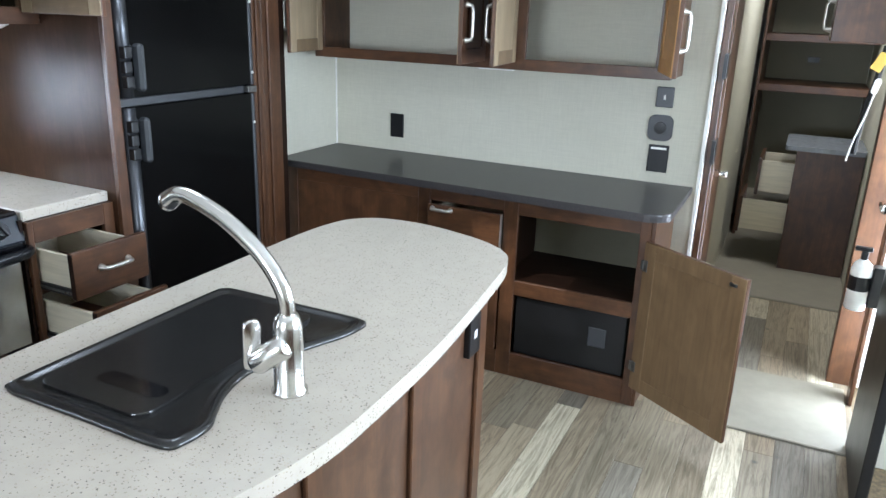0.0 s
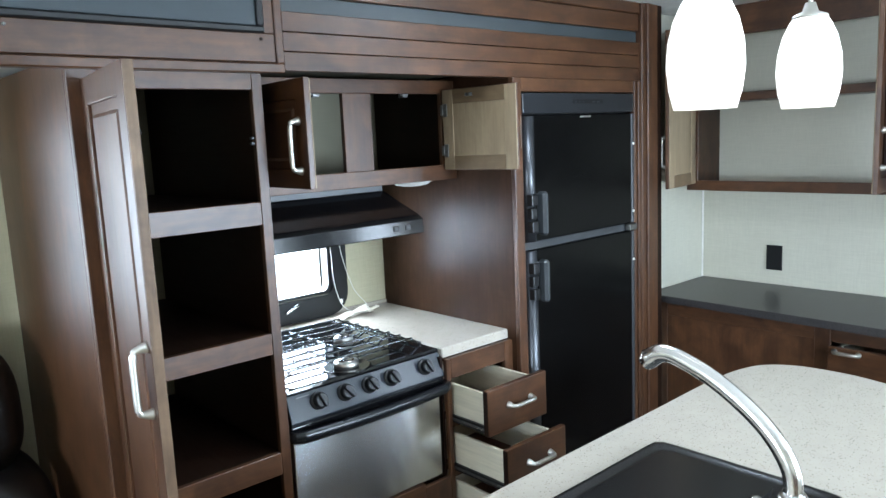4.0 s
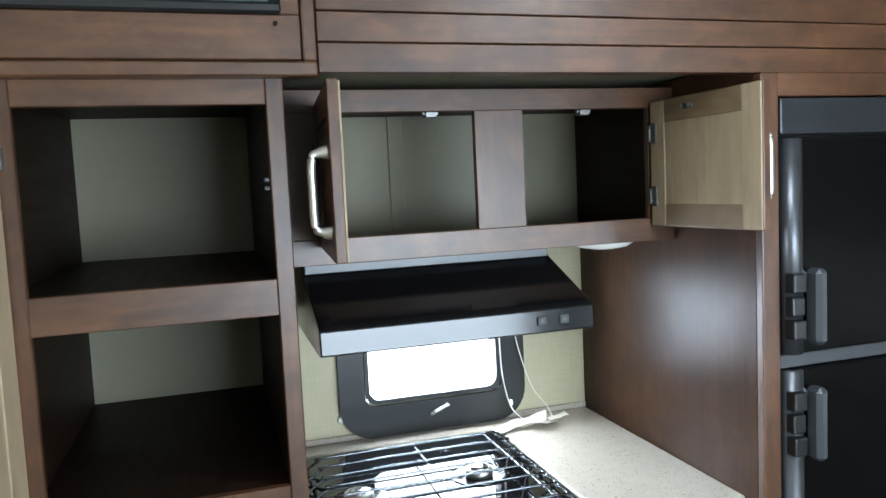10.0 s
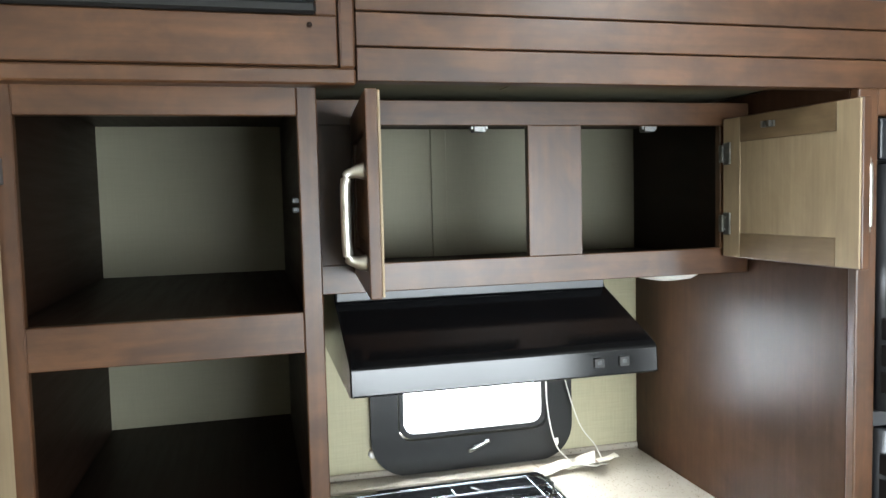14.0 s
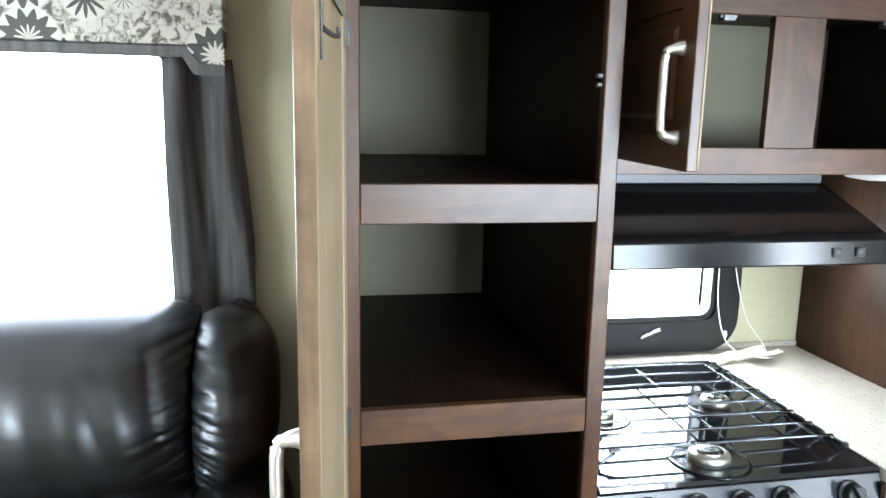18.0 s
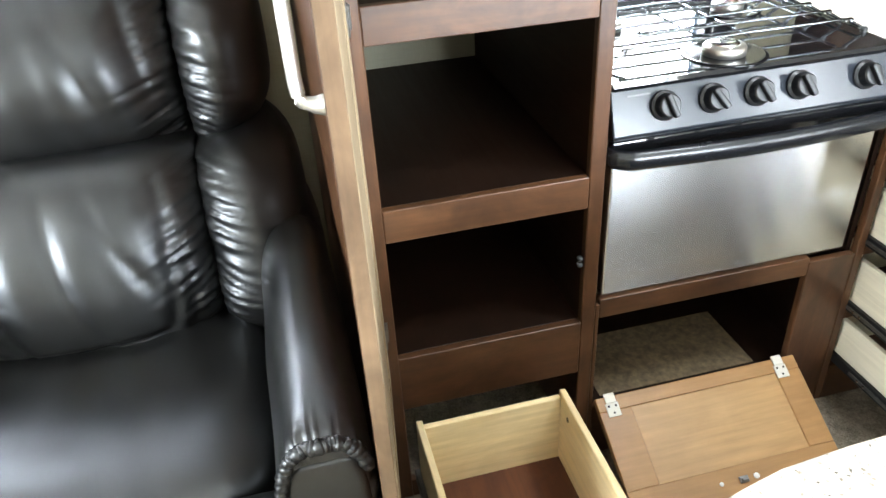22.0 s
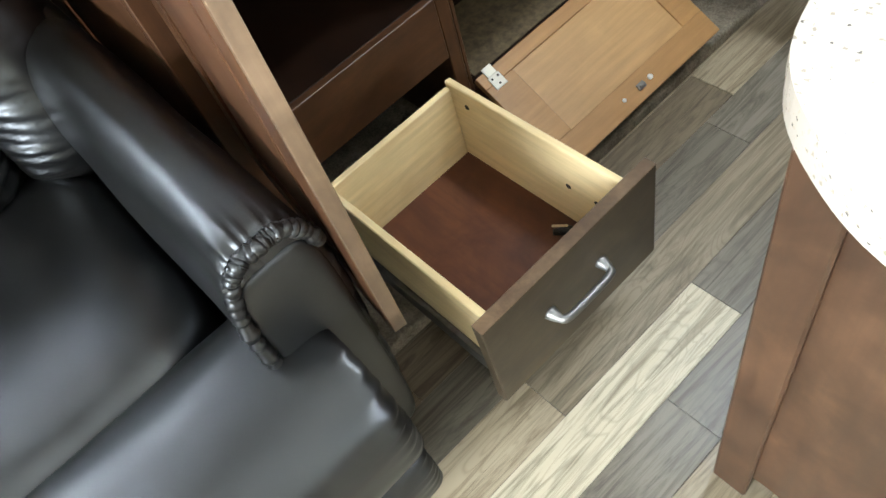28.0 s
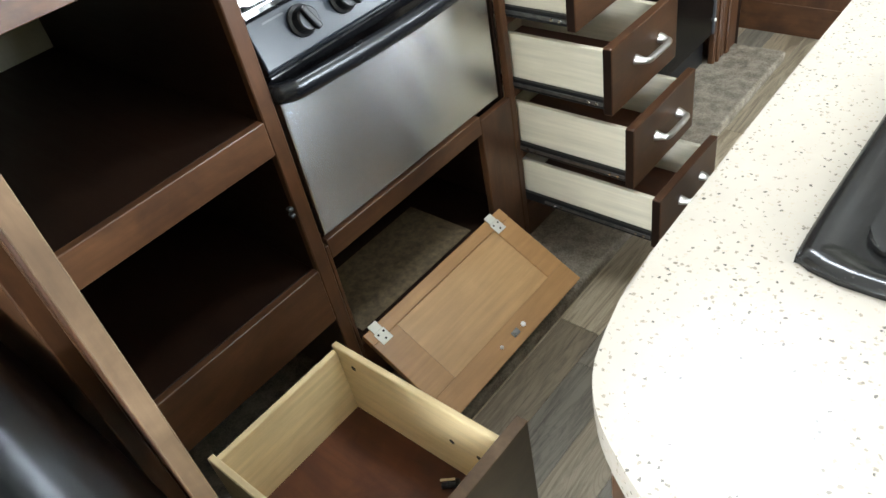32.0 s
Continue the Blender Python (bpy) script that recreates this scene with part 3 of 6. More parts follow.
# white corner bead and wall trim
for nm, r in (("trim_corner", (-1.88, -1.872, 3.450, 3.458, 0.80, 1.30)), ("trim_wall_end", (-0.047, -0.030, 3.44, 3.52, FZ, CEIL))):
    tagged(part(nm, box(*r, 0.002), "white"), "white plastic corner bead", "trim", kind="structure")


# ---- windows ----
def window(name, x, y0, y1, z0, z1, frame_w, label, drop=0.0):
    ob = tagged(new(name), label, "window", kind="structure")
    ob.location = K * Vector((x, (y0 + y1) / 2, z0))
    part("window_frame", ring_plate(rounded_outline(y0 - frame_w, y1 + frame_w, z0 - frame_w - drop, z1 + frame_w, 0.095, 8), rounded_outline(y0 - 0.004, y1 + 0.004, z0 - 0.004, z1 + 0.004, 0.035, 8), x - 0.01, x + 0.018), "black", ob, "matt black plastic surround")
    part("inner_lip", ring_plate(rounded_outline(y0 + 0.0, y1 + 0.0, z0 + 0.0, z1 + 0.0, 0.034, 8), rounded_outline(y0 + 0.012, y1 - 0.012, z0 + 0.012, z1 - 0.012, 0.03, 8), x - 0.035, x + 0.012), "black", ob)
    g = part("pane", box(x - 0.030, x - 0.026, y0 + 0.006, y1 - 0.006, z0 + 0.006, z1 - 0.006, 0), "glass", ob)
    g.visible_shadow = False
    return ob


kw = window("window_1", XB, *KW, 0.075, "small black-framed window above the range, daylight outside", 0.018)
part("latch", turned(box(XB + 0.018, XB + 0.030, -0.032, 0.032, -0.006, 0.006, 0.004, 2), Matrix.Translation((0, 1.461, 0.918)) @ pose(0, 0, 0, 22, 0, 0)), "chrome", kw, "chrome window latch", True)
window("window_2", XB, *SW, 0.045, "wide black-framed window behind the recliner, daylight outside")

# ---- slide-out fascia ----
FX0, FX1 = -1.788, -1.757          # back and face of the fascia boards
fascia = tagged(new("fascia_header"), "stained wood fascia boards over the kitchen slide-out", "fascia", kind="structure")
fascia.location = K * Vector((-1.77, 1.87, 1.749))
for z0, z1 in ((1.747, 1.7955), (1.798, 1.8465), (1.849, 1.899), (1.9445, 2.010)):
    part("board", box(FX0, FX1, 1.0645, 2.710, z0, z1, 0.0012), "wood_y", fascia)
tagged(part("trim_fascia_band", box(-1.792, -1.770, 1.0645, 2.710, 1.8995, 1.9440, 0.002), "band"), "dark grey recessed band in the fascia", "trim", kind="structure")
tagged(part("trim_fascia_core", box(-1.805, -1.789, -1.70, 2.83, 1.766, CEIL, 0), "wood_y"), "wood backing board of the fascia", "trim", kind="structure")
tagged(part("trim_ceiling_crown", box(-1.788, -1.750, -1.70, 2.710, 2.0125, CEIL, 0.004), "wood_y"), "stained wood crown strip at the ceiling", "trim", kind="structure")

spk = thing("fascia_cabinet", "stained wood fascia box with a dark cloth grille", "fascia box", (-1.77, 0.70, 1.741))
GZ = 2.011
part("frame", boxes((FX0, -1.750, 0.327, 1.062, 1.740, 1.764), (FX0, -1.750, 0.327, 0.352, 1.764, GZ), (FX0, -1.750, 1.040, 1.062, 1.764, GZ), bevel=0.003), "wood_y", spk)
part("inner_board", boxes((FX0, -1.753, 0.3545, 1.0375, 1.7665, 1.838), (FX0, -1.753, 0.3545, 0.386, 1.838, GZ), (FX0, -1.753, 1.006, 1.0375, 1.838, GZ), bevel=0.002), "wood_y", spk)
part("backing", box(-1.7885, -1.769, 0.328, 1.061, 1.741, GZ, 0), "inner", spk)
part("grille", box(-1.7685, -1.757, 0.400, 0.992, 1.856, GZ - 0.002, 0.003), "grille", spk, "dark blue-grey cloth grille")
part("grille_frame", boxes((-1.765, -1.745, 0.384, 1.008, 1.8385, 1.856), (-1.765, -1.745, 0.384, 0.401, 1.856, GZ - 0.002), (-1.765, -1.745, 0.991, 1.008, 1.856, GZ - 0.002), bevel=0.004), "black", spk)
for yy, mm in ((0.418, "steel"), (0.998, "inner")):
    part("screw", turned(lathe([(0.004, 0), (0.004, 0.003), (0.002, 0.004)], 0, 0, 8), Matrix.Translation((-1.753, yy, 1.824)) @ pose(0, 0, 0, 0, 90, 0)), mm, spk)
spk2 = thing("fascia_board", "stained wood fascia board above the recliner", "fascia", (-1.77, -0.70, 1.741))
part("board", boxes((FX0, -1.755, -1.70, 0.324, 1.745, 1.858), (FX0, -1.755, -1.70, 0.324, 1.861, 2.010), bevel=0.002), "wood_y", spk2)

tagged(part("trim_soffit_seam", box(-2.03, -1.806, 1.375, 1.395, SCEIL - 0.006, SCEIL, 0.001), "back"), "thin cover strip on the slide-out ceiling", "trim", kind="structure")
tagged(part("ceiling_soffit", box(XB + 0.001, -1.806, 1.008, 1.933, SCEIL - 0.004, SCEIL - 0.0005, 0), "back"), "woven beige soffit panel over the cabinets, shade put into its colour", "ceiling", kind="structure")

# ---- pantry ----
PY0, PY1 = 0.531, 1.007
pan = thing("pantry_cabinet", "tall stained wood pantry with open shelves, door swung open", "cabinet", (-2.1, 0.78, SZ))
part("side_panel", box(XB + 0.002, XF - 0.018, PY0, PY0 + 0.016, SZ, 1.770, 0.001), "wood_z", pan)
part("side_panel", box(XB + 0.002, XF - 0.018, PY1 - 0.016, PY1, SZ, 1.770, 0.001), "wood_z", pan)
part("lining", box(XB + 0.012, XF - 0.019, PY0 + 0.0165, PY0 + 0.034, 0.26, 1.765, 0), "inner", pan, "brown lining, recess shade put into its colour")
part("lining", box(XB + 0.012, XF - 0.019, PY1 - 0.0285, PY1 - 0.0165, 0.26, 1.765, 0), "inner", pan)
part("back_panel", box(XB + 0.003, XB + 0.011, PY0 + 0.0165, PY1 - 0.0165, SZ, 1.768, 0), "back", pan, "woven beige back panel, recess shade put into its colour")
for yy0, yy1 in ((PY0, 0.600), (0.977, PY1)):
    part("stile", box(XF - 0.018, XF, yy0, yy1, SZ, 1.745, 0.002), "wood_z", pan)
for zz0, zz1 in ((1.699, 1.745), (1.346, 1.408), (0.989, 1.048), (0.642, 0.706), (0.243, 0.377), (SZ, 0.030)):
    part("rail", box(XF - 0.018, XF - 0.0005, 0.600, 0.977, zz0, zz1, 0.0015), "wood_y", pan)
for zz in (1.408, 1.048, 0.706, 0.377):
    part("shelf", box(XB + 0.0115, XF - 0.019, PY0 + 0.0345, PY1 - 0.0290, zz - 0.014, zz - 0.001, 0.001), "inner", pan, "brown shelf, recess shade put into its colour")
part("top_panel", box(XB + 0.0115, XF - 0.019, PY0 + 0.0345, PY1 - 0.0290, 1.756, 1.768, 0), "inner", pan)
for yy, zz in ((0.966, 1.568), (0.966, 0.521)):
    part("catch", boxes((XF - 0.016, XF - 0.004, yy, yy + 0.0105, zz - 0.011, zz - 0.003), (XF - 0.016, XF - 0.004, yy, yy + 0.0105, zz + 0.003, zz + 0.011), bevel=0.002), "handle_grey", pan, "small metal roller catch")
PDM = facing(-1.779, 0.559, 0.338, -7.3)
pd = cab_door(pan, PDM, 0.415, 1.380, 0.021, 0.060, handle=(0.382, 0.784, (0, 0, 1), 0.132), hinges=(0.12, 0.70, 1.285))
part("edge_band", turned(box(0.4140, 0.4172, 0.0008, 0.0205, 0.001, 1.379, 0.001), PDM), "wood_edge", pd, "paler door edge")
hk = part("hook", turned(boxes((0.372, 0.380, 0.0215, 0.0235, 1.225, 1.284), bevel=0.001), PDM), "steel", pd, "small dark metal coat hook")
part("hook_peg", turned(tube(curve_points([(0.375, 0.0235, 1.254), (0.362, 0.031, 1.249), (0.348, 0.036, 1.250), (0.343, 0.036, 1.257)]), 0.0028, 8), PDM), "steel", hk)
part("glue_patch", turned(box(0.040, 0.338, 0.0212, 0.0218, 1.300, 1.377, 0), PDM), "back", pd, "pale glue patch on the door back")

# pantry drawer, pulled out
DX0, DX1, DY0, DY1, DZ0, DZ1 = -1.709, -1.316, 0.610, 0.916, 0.085, 0.283
dr = part("drawer", box(-1.316, -1.295, 0.588, 0.955, 0.070, 0.298, 0.003, 2), "drawer_front", pan, "stained front of the pulled-out pine drawer")
part("top_edge", box(-1.3165, -1.2945, 0.5885, 0.9545, 0.2965, 0.2990, 0.001), "wood_edge", dr, "paler top edge of the front")
part("side", box(DX0, DX1, DY0, DY0 + 0.013, DZ0, DZ1, 0.002), "pine", dr)
part("side", box(DX0, DX1, DY1 - 0.013, DY1, DZ0, DZ1, 0.002), "pine", dr)
part("back", box(DX0, DX0 + 0.013, DY0 + 0.013, DY1 - 0.013, DZ0, DZ1 - 0.012, 0.002), "pine_y", dr)
part("inner_front", box(DX1 - 0.012, DX1, DY0 + 0.013, DY1 - 0.013, DZ0, DZ1 - 0.010, 0.002), "pine_y", dr)
part("bottom", box(DX0 + 0.013, DX1 - 0.012, DY0 + 0.013, DY1 - 0.013, DZ0 + 0.012, DZ0 + 0.018, 0), "wood_red", dr, "reddish brown drawer bottom")
part("handle", pull(-1.295, 0.765, 0.196, (0, 1, 0), (1, 0, 0), 0.115), "nickel_shaded", dr, "nickel bow handle, shade put into its colour", True)
part("runner", box(DX0, DX1 - 0.02, DY0 - 0.011, DY0 - 0.001, 0.115, 0.150, 0.001), "steel", dr, "steel drawer slide")
part("runner", box(DX0, DX1 - 0.02, DY1 + 0.001, DY1 + 0.011, 0.115, 0.150, 0.001), "steel", dr)
for xx in (-1.66, -1.43, -1.37):
    part("knot", turned(lathe([(0.006, 0), (0.005, 0.0006)], 0, 0, 8), Matrix.Translation((xx, DY1 - 0.0130, 0.245 - 0.05 * (xx > -1.5))) @ pose(0, 0, 0, 90, 0, 0)), "inner", dr, "dark knot in the pine")
chip = thing("drawer_catch", "loose chrome and black catch lying in the drawer", "catch", (-1.42, 0.88, DZ0 + 0.018))
part("body", turned(boxes((-0.017, 0.017, -0.008, 0.008, 0.0, 0.010), (-0.006, 0.012, -0.011, -0.002, 0.010, 0.016), bevel=0.002), pose(-1.425, 0.872, DZ0 + 0.0185, 0, 0, 40)), "black", chip)
part("tongue", turned(box(-0.018, 0.010, -0.003, 0.003, 0.0105, 0.020, 0.001), pose(-1.425, 0.872, DZ0 + 0.0185, 0, 0, 40)), "chrome", chip)

# ---- range base: opening with the flap door lying open ----
RY0, RY1 = 1.022, 1.606
rb = thing("stove_cabinet", "stained wood base under the range with an open low cubby", "cabinet", (-2.1, 1.3, SZ))
part("stile", box(XF - 0.018, XF - 0.001, PY1 + 0.001, 1.016, SZ, 0.412, 0.001), "wood_z", rb)
part("stile", box(XF - 0.018, XF, 1.494, 1.6065, SZ, 0.412, 0.002), "wood_z", rb)
part("rail", box(XF - 0.018, XF - 0.0005, 1.016, 1.494, 0.378, 0.424, 0.0015), "wood_y", rb)
part("rail", box(XF - 0.018, XF - 0.0005, 1.016, 1.494, SZ, 0.125, 0.0015), "wood_y", rb)
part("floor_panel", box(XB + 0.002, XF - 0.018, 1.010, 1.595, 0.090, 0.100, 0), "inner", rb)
part("lining_sheet", box(-2.040, -1.835, 1.060, 1.455, 0.1005, 0.104, 0.001), "carton", rb, "speckled tan lining sheet, cubby shade put into its colour")
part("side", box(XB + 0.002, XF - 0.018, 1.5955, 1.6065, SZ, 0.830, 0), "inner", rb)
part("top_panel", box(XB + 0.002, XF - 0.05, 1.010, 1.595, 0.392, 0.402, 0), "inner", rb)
fm = Matrix.Translation((XF + 0.006, 0, 0.158)) @ pose(0, 0, 0, 0, 30, 0)
FL0, FL1, FLW = 1.018, 1.508, 0.260       # flap: its two ends along y, and its height
flap = part("flap_door", turned(boxes((0, 0.032, FL0, FL1, -0.016, 0), (FLW - 0.058, FLW, FL0, FL1, -0.016, 0), (0.032, FLW - 0.058, FL0, FL0 + 0.075, -0.016, -0.0003), (0.032, FLW - 0.058, FL1 - 0.060, FL1, -0.016, -0.0003), bevel=0.0015), fm), "tan_y", rb, "tan back of the flap door hanging open")
part("panel", turned(box(0.032, FLW - 0.058, FL0 + 0.075, FL1 - 0.060, -0.012, -0.0040, 0), fm), "tan_panel", flap)
part("front_skin", turned(box(0.001, FLW - 0.001, FL0 + 0.001, FL1 - 0.001, -0.0215, -0.0165, 0.002), fm), "wood_y", flap)
for yy, mt in ((1.050, "paper"), (1.462, "nickel")):
    hg = part("hinge", turned(boxes((0.016, 0.046, yy - 0.015, yy + 0.015, 0.0005, 0.003), (-0.006, 0.016, yy - 0.012, yy + 0.012, 0.001, 0.0045), bevel=0.001), fm), mt, flap, "pale hinge plate")
    for du, dv in ((0.023, -0.008), (0.023, 0.008), (0.038, 0.0)):
        part("screw_hole", turned(lathe([(0.0026, 0.0031), (0.0026, 0.0038)], du, yy + dv, 8), fm), "inner", hg)
for yy, rr in ((1.221, 0.0045), (1.303, 0.0062)):
    part("bumper", turned(lathe([(rr, 0.0005), (rr, 0.003), (rr * 0.6, 0.004)], 0.232, yy, 10), fm), "white", flap)
part("catch_plate", turned(boxes((0.226, 0.240, 1.262, 1.282, 0.0005, 0.006), (0.230, 0.237, 1.265, 1.279, 0.006, 0.012), bevel=0.001), fm), "steel", flap)

# ---- range ----
rg = thing("range", "black gas range with a stainless oven door and five knobs", "stove", (-2.1, 1.32, 0.402))
part("body", boxes((-2.44, -1.83, RY0 + 0.002, RY1 - 0.004, 0.404, 0.842), bevel=0.002), "black", rg)
part("cooktop", boxes((-2.44, -1.815, RY0, RY1, 0.842, 0.858), bevel=0.006), "cooktop", rg, "glossy black cooktop")
bm = bmesh.new()
prof = [(-1.838, 0.857), (-1.822, 0.852), (-1.792, 0.768), (-1.800, 0.758), (-1.845, 0.758)]
a = [bm.verts.new((x, RY0, z)) for x, z in prof]
b = [bm.verts.new((x, RY1, z)) for x, z in prof]
bm.faces.new(a)
bm.faces.new(b[::-1])
for k in range(5):
    bm.faces.new((a[k], a[(k + 1) % 5], b[(k + 1) % 5], b[k]))
bmesh.ops.bevel(bm, geom=list(bm.edges), offset=0.003, segments=2, affect="EDGES", profile=0.5)
cp = part("control_panel", bm, "panel_grey", rg, "slanted slate-black control panel")
kt = pose(0, 0, 0, 0, 70, 0)
for i, yy in enumerate((1.122, 1.216, 1.306, 1.392, 1.532)):
    at = Matrix.Translation((-1.806, yy, 0.812)) @ kt
    kb = part("knob", turned(lathe([(0.027, 0.0), (0.027, 0.004), (0.022, 0.007), (0.0205, 0.022), (0.018, 0.025)], 0, 0, 20), at), "black", rg, "black control knob", False)
    part("grip", turned(box(-0.022, 0.022, -0.0055, 0.0055, 0.0235, 0.036, 0.003, 2), at @ pose(0, 0, 0, 0, 0, (20, 35, 30, 28, 25)[i])), "black", kb)
for i, (yy, w) in enumerate(((1.075, 0.022),)):
    part("marking", turned(box(-0.0015, 0.0015, -w, w, 0.0002, 0.0008, 0), Matrix.Translation((-1.8145, yy, 0.835)) @ kt), "fridge_trim", rg)
# the handle rail bows out in the middle and turns back at both ends
hp = [(-1.800, RY0 - 0.004), (-1.782, RY0 - 0.001), (-1.768, RY0 + 0.018)] + [(-1.764 + 0.016 * math.sin(math.pi * k / 12), RY0 + 0.03 + (RY1 - RY0 - 0.06) * k / 12) for k in range(13)] + [(-1.768, RY1 - 0.018), (-1.782, RY1 + 0.001), (-1.800, RY1 + 0.004)]
bm = tube(curve_points([(x, y, 0) for x, y in hp], 3), 0.013, 14)
for v in bm.verts:
    v.co.z = 0.735 + 1.45 * v.co.z
part("handle_bar", bm, "gloss_soft", rg, "wide bowed black oven handle rail", True)
part("handle_trim", boxes((-1.818, -1.797, RY0 + 0.002, RY1 - 0.004, 0.722, 0.757), bevel=0.003), "gloss_black", rg)
part("oven_door", box(-1.825, -1.790, RY0 - 0.002, RY1 - 0.028, 0.428, 0.722, 0.005, 2), "stainless", rg, "brushed stainless oven door")
for yy, xx, rr in ((1.284, -1.893, 0.050), (1.150, -2.120, 0.042), (1.447, -2.145, 0.042)):
    bn = part("burner", lathe([(rr + 0.030, 0.8585), (rr + 0.027, 0.8605), (rr + 0.020, 0.8600), (rr + 0.006, 0.8592), (rr * 0.80, 0.8592)], xx, yy, 28), "gloss_black", rg, "shallow glossy black drip bowl", True)
    part("head", lathe([(rr * 0.80, 0.8590), (rr * 0.80, 0.872), (rr * 0.74, 0.876), (rr * 0.55, 0.8765)], xx, yy, 28), "nickel", bn, "cast metal burner head", True)
    part("cap", lathe([(rr * 0.52, 0.8768), (rr * 0.54, 0.879), (rr * 0.48, 0.8815), (rr * 0.2, 0.8825)], xx, yy, 24), "satin", bn, "", True)
GY0, GY1 = 1.046, 1.596
for i in range(8):
    xx = -1.905 - i * 0.0618
    part("grate_bar", tube(curve_points([(xx + 0.018, GY0, 0.860), (xx + 0.014, GY0 + 0.012, 0.868), (xx + 0.003, GY0 + 0.045, 0.883), (xx, GY0 + 0.070, 0.887), (xx, GY1 - 0.070, 0.887), (xx, GY1 - 0.040, 0.883), (xx, GY1 - 0.010, 0.868), (xx, GY1, 0.860)], 4), 0.0031, 8), "grate", rg, "polished wire grate bar" if i == 0 else "", True)
for yy, zz in ((GY0 + 0.016, 0.8665), (1.338, 0.8820), (GY1 - 0.060, 0.8800), (GY1 - 0.014, 0.8665)):
    part("grate_cross", tube([(-1.900, yy, zz), (-2.345, yy, zz)], 0.0026, 8), "grate", rg)
for xx, yy in ((-1.888, GY0), (-1.905, GY1), (-2.320, GY0), (-2.338, GY1)):
    part("grate_foot", lathe([(0.007, 0.8582), (0.007, 0.864), (0.004, 0.868)], xx, yy, 10), "black", rg)

# ---- counter beside and behind the range ----
ct = thing("kitchen_counter", "cream speckled solid-surface counter beside the range", "counter", (-2.15, 1.78, 0.82))
part("top", boxes((XB + 0.001, -1.803, RY1 + 0.003, 1.9330, 0.822, 0.858), (XB + 0.001, -2.444, 1.0085, RY1 + 0.003, 0.822, 0.858), bevel=0.004), "counter", ct)
part("side_splash", boxes((XB + 0.001, XB + 0.012, 1.0085, 1.9330, 0.8585, 0.874), bevel=0.002), "counter", ct)
db = thing("kitchen_cabinet", "stained wood drawer base with four drawers pulled open", "cabinet", (-2.1, 1.76, SZ))
part("stile", box(XF - 0.018, XF, 1.6075, 1.628, SZ, 0.822, 0.002), "wood_z", db)
part("stile", box(XF - 0.018, XF, 1.890, 1.933, SZ, 0.822, 0.002), "wood_z", db)
for z0, z1 in ((0.752, 0.822), (0.580, 0.604), (0.402, 0.428), (0.228, 0.254), (SZ, 0.085)):
    part("rail", box(XF - 0.018, XF - 0.0005, 1.628, 1.890, z0, z1, 0.0015), "wood_y", db)
part("back_box", boxes((XB + 0.003, XB + 0.012, 1.608, 1.932, SZ, 0.820), bevel=0), "inner", db)


def open_drawer(out, z0, z1):
    """One drawer of the stack, pulled out to x = out."""
    d = part("drawer", box(out - 0.020, out, 1.612, 1.898, z0, z1, 0.003, 2), "wood_y", db, "stained front of a pulled-out cream drawer")
    y0, y1, x0 = 1.638, 1.880, out - 0.42
    # Near-black strip stands in for the shade on the front's end.
    part("edge_band", box(out - 0.0195, out - 0.0008, 1.6105, 1.6125, z0 + 0.003, z1 - 0.003, 0.0005), "inner", d, "end of the front, shade put into its colour")
    top = z1 - 0.022
    part("side", box(x0, out - 0.02, y0, y0 + 0.012, z0 + 0.012, top, 0.0015), "cream", d)
    part("side", box(x0, out - 0.02, y1 - 0.012, y1, z0 + 0.012, top, 0.0015), "cream", d)
    part("back", box(x0, x0 + 0.012, y0 + 0.012, y1 - 0.012, z0 + 0.012, top - 0.006, 0.0015), "cream", d)
    part("inner_front", box(out - 0.032, out - 0.0205, y0 + 0.012, y1 - 0.012, z0 + 0.012, top - 0.006, 0.0015), "pine", d)
    part("bottom", box(x0 + 0.012, out - 0.032, y0 + 0.012, y1 - 0.012, z0 + 0.018, z0 + 0.024, 0), "wood_red", d, "brown drawer bottom")
    part("handle", pull(out, 1.762, (z0 + z1) / 2 + 0.008, (0, 1, 0), (1, 0, 0), 0.105), "nickel", d, "brushed nickel bow handle", True)
    for yy in (y0 - 0.011, y1 + 0.001):
        part("runner", box(x0 + 0.02, out - 0.024, yy, yy + 0.010, z0 + 0.002, z0 + 0.026, 0.001), "black", d, "black drawer slide")
        part("inner_rail", box(x0 + 0.10, out - 0.030, yy - 0.003, yy + 0.013, z0 + 0.010, z0 + 0.018, 0.0005), "steel", d)
    for xx in (x0 + 0.13, x0 + 0.150, out - 0.065, out - 0.045):
        part("rivet", turned(lathe([(0.0042, 0.0), (0.0042, 0.0015), (0.0025, 0.0025)], 0, 0, 8), Matrix.Translation((xx, y0 - 0.014, z0 + 0.014)) @ pose(0, 0, 0, 90, 0, 0)), "chrome", d)
    return d


open_drawer(-1.600, 0.598, 0.752)
open_drawer(-1.520, 0.424, 0.578)
open_drawer(-1.470, 0.250, 0.404)
open_drawer(-1.405, 0.100, 0.240)

# ---- upper kitchen cabinet ----
XU = -2.040
uc = thing("upper_cabinet", "stained wood wall cabinet with both doors open, empty", "cabinet", (-2.28, 1.48, 1.40))
part("rail", box(XU - 0.018, XU, 1.012, 1.933, 1.400, 1.454, 0.0015), "wood_y", uc)
part("rail", box(XU - 0.018, XU, 1.012, 1.933, 1.711, 1.758, 0.0015), "wood_y", uc)
for y0, y1 in ((1.012, 1.120), (1.4355, 1.549), (1.865, 1.933)):
    part("stile", box(XU - 0.018, XU - 0.0003, y0, y1, 1.454, 1.711, 0.001), "wood_z", uc)
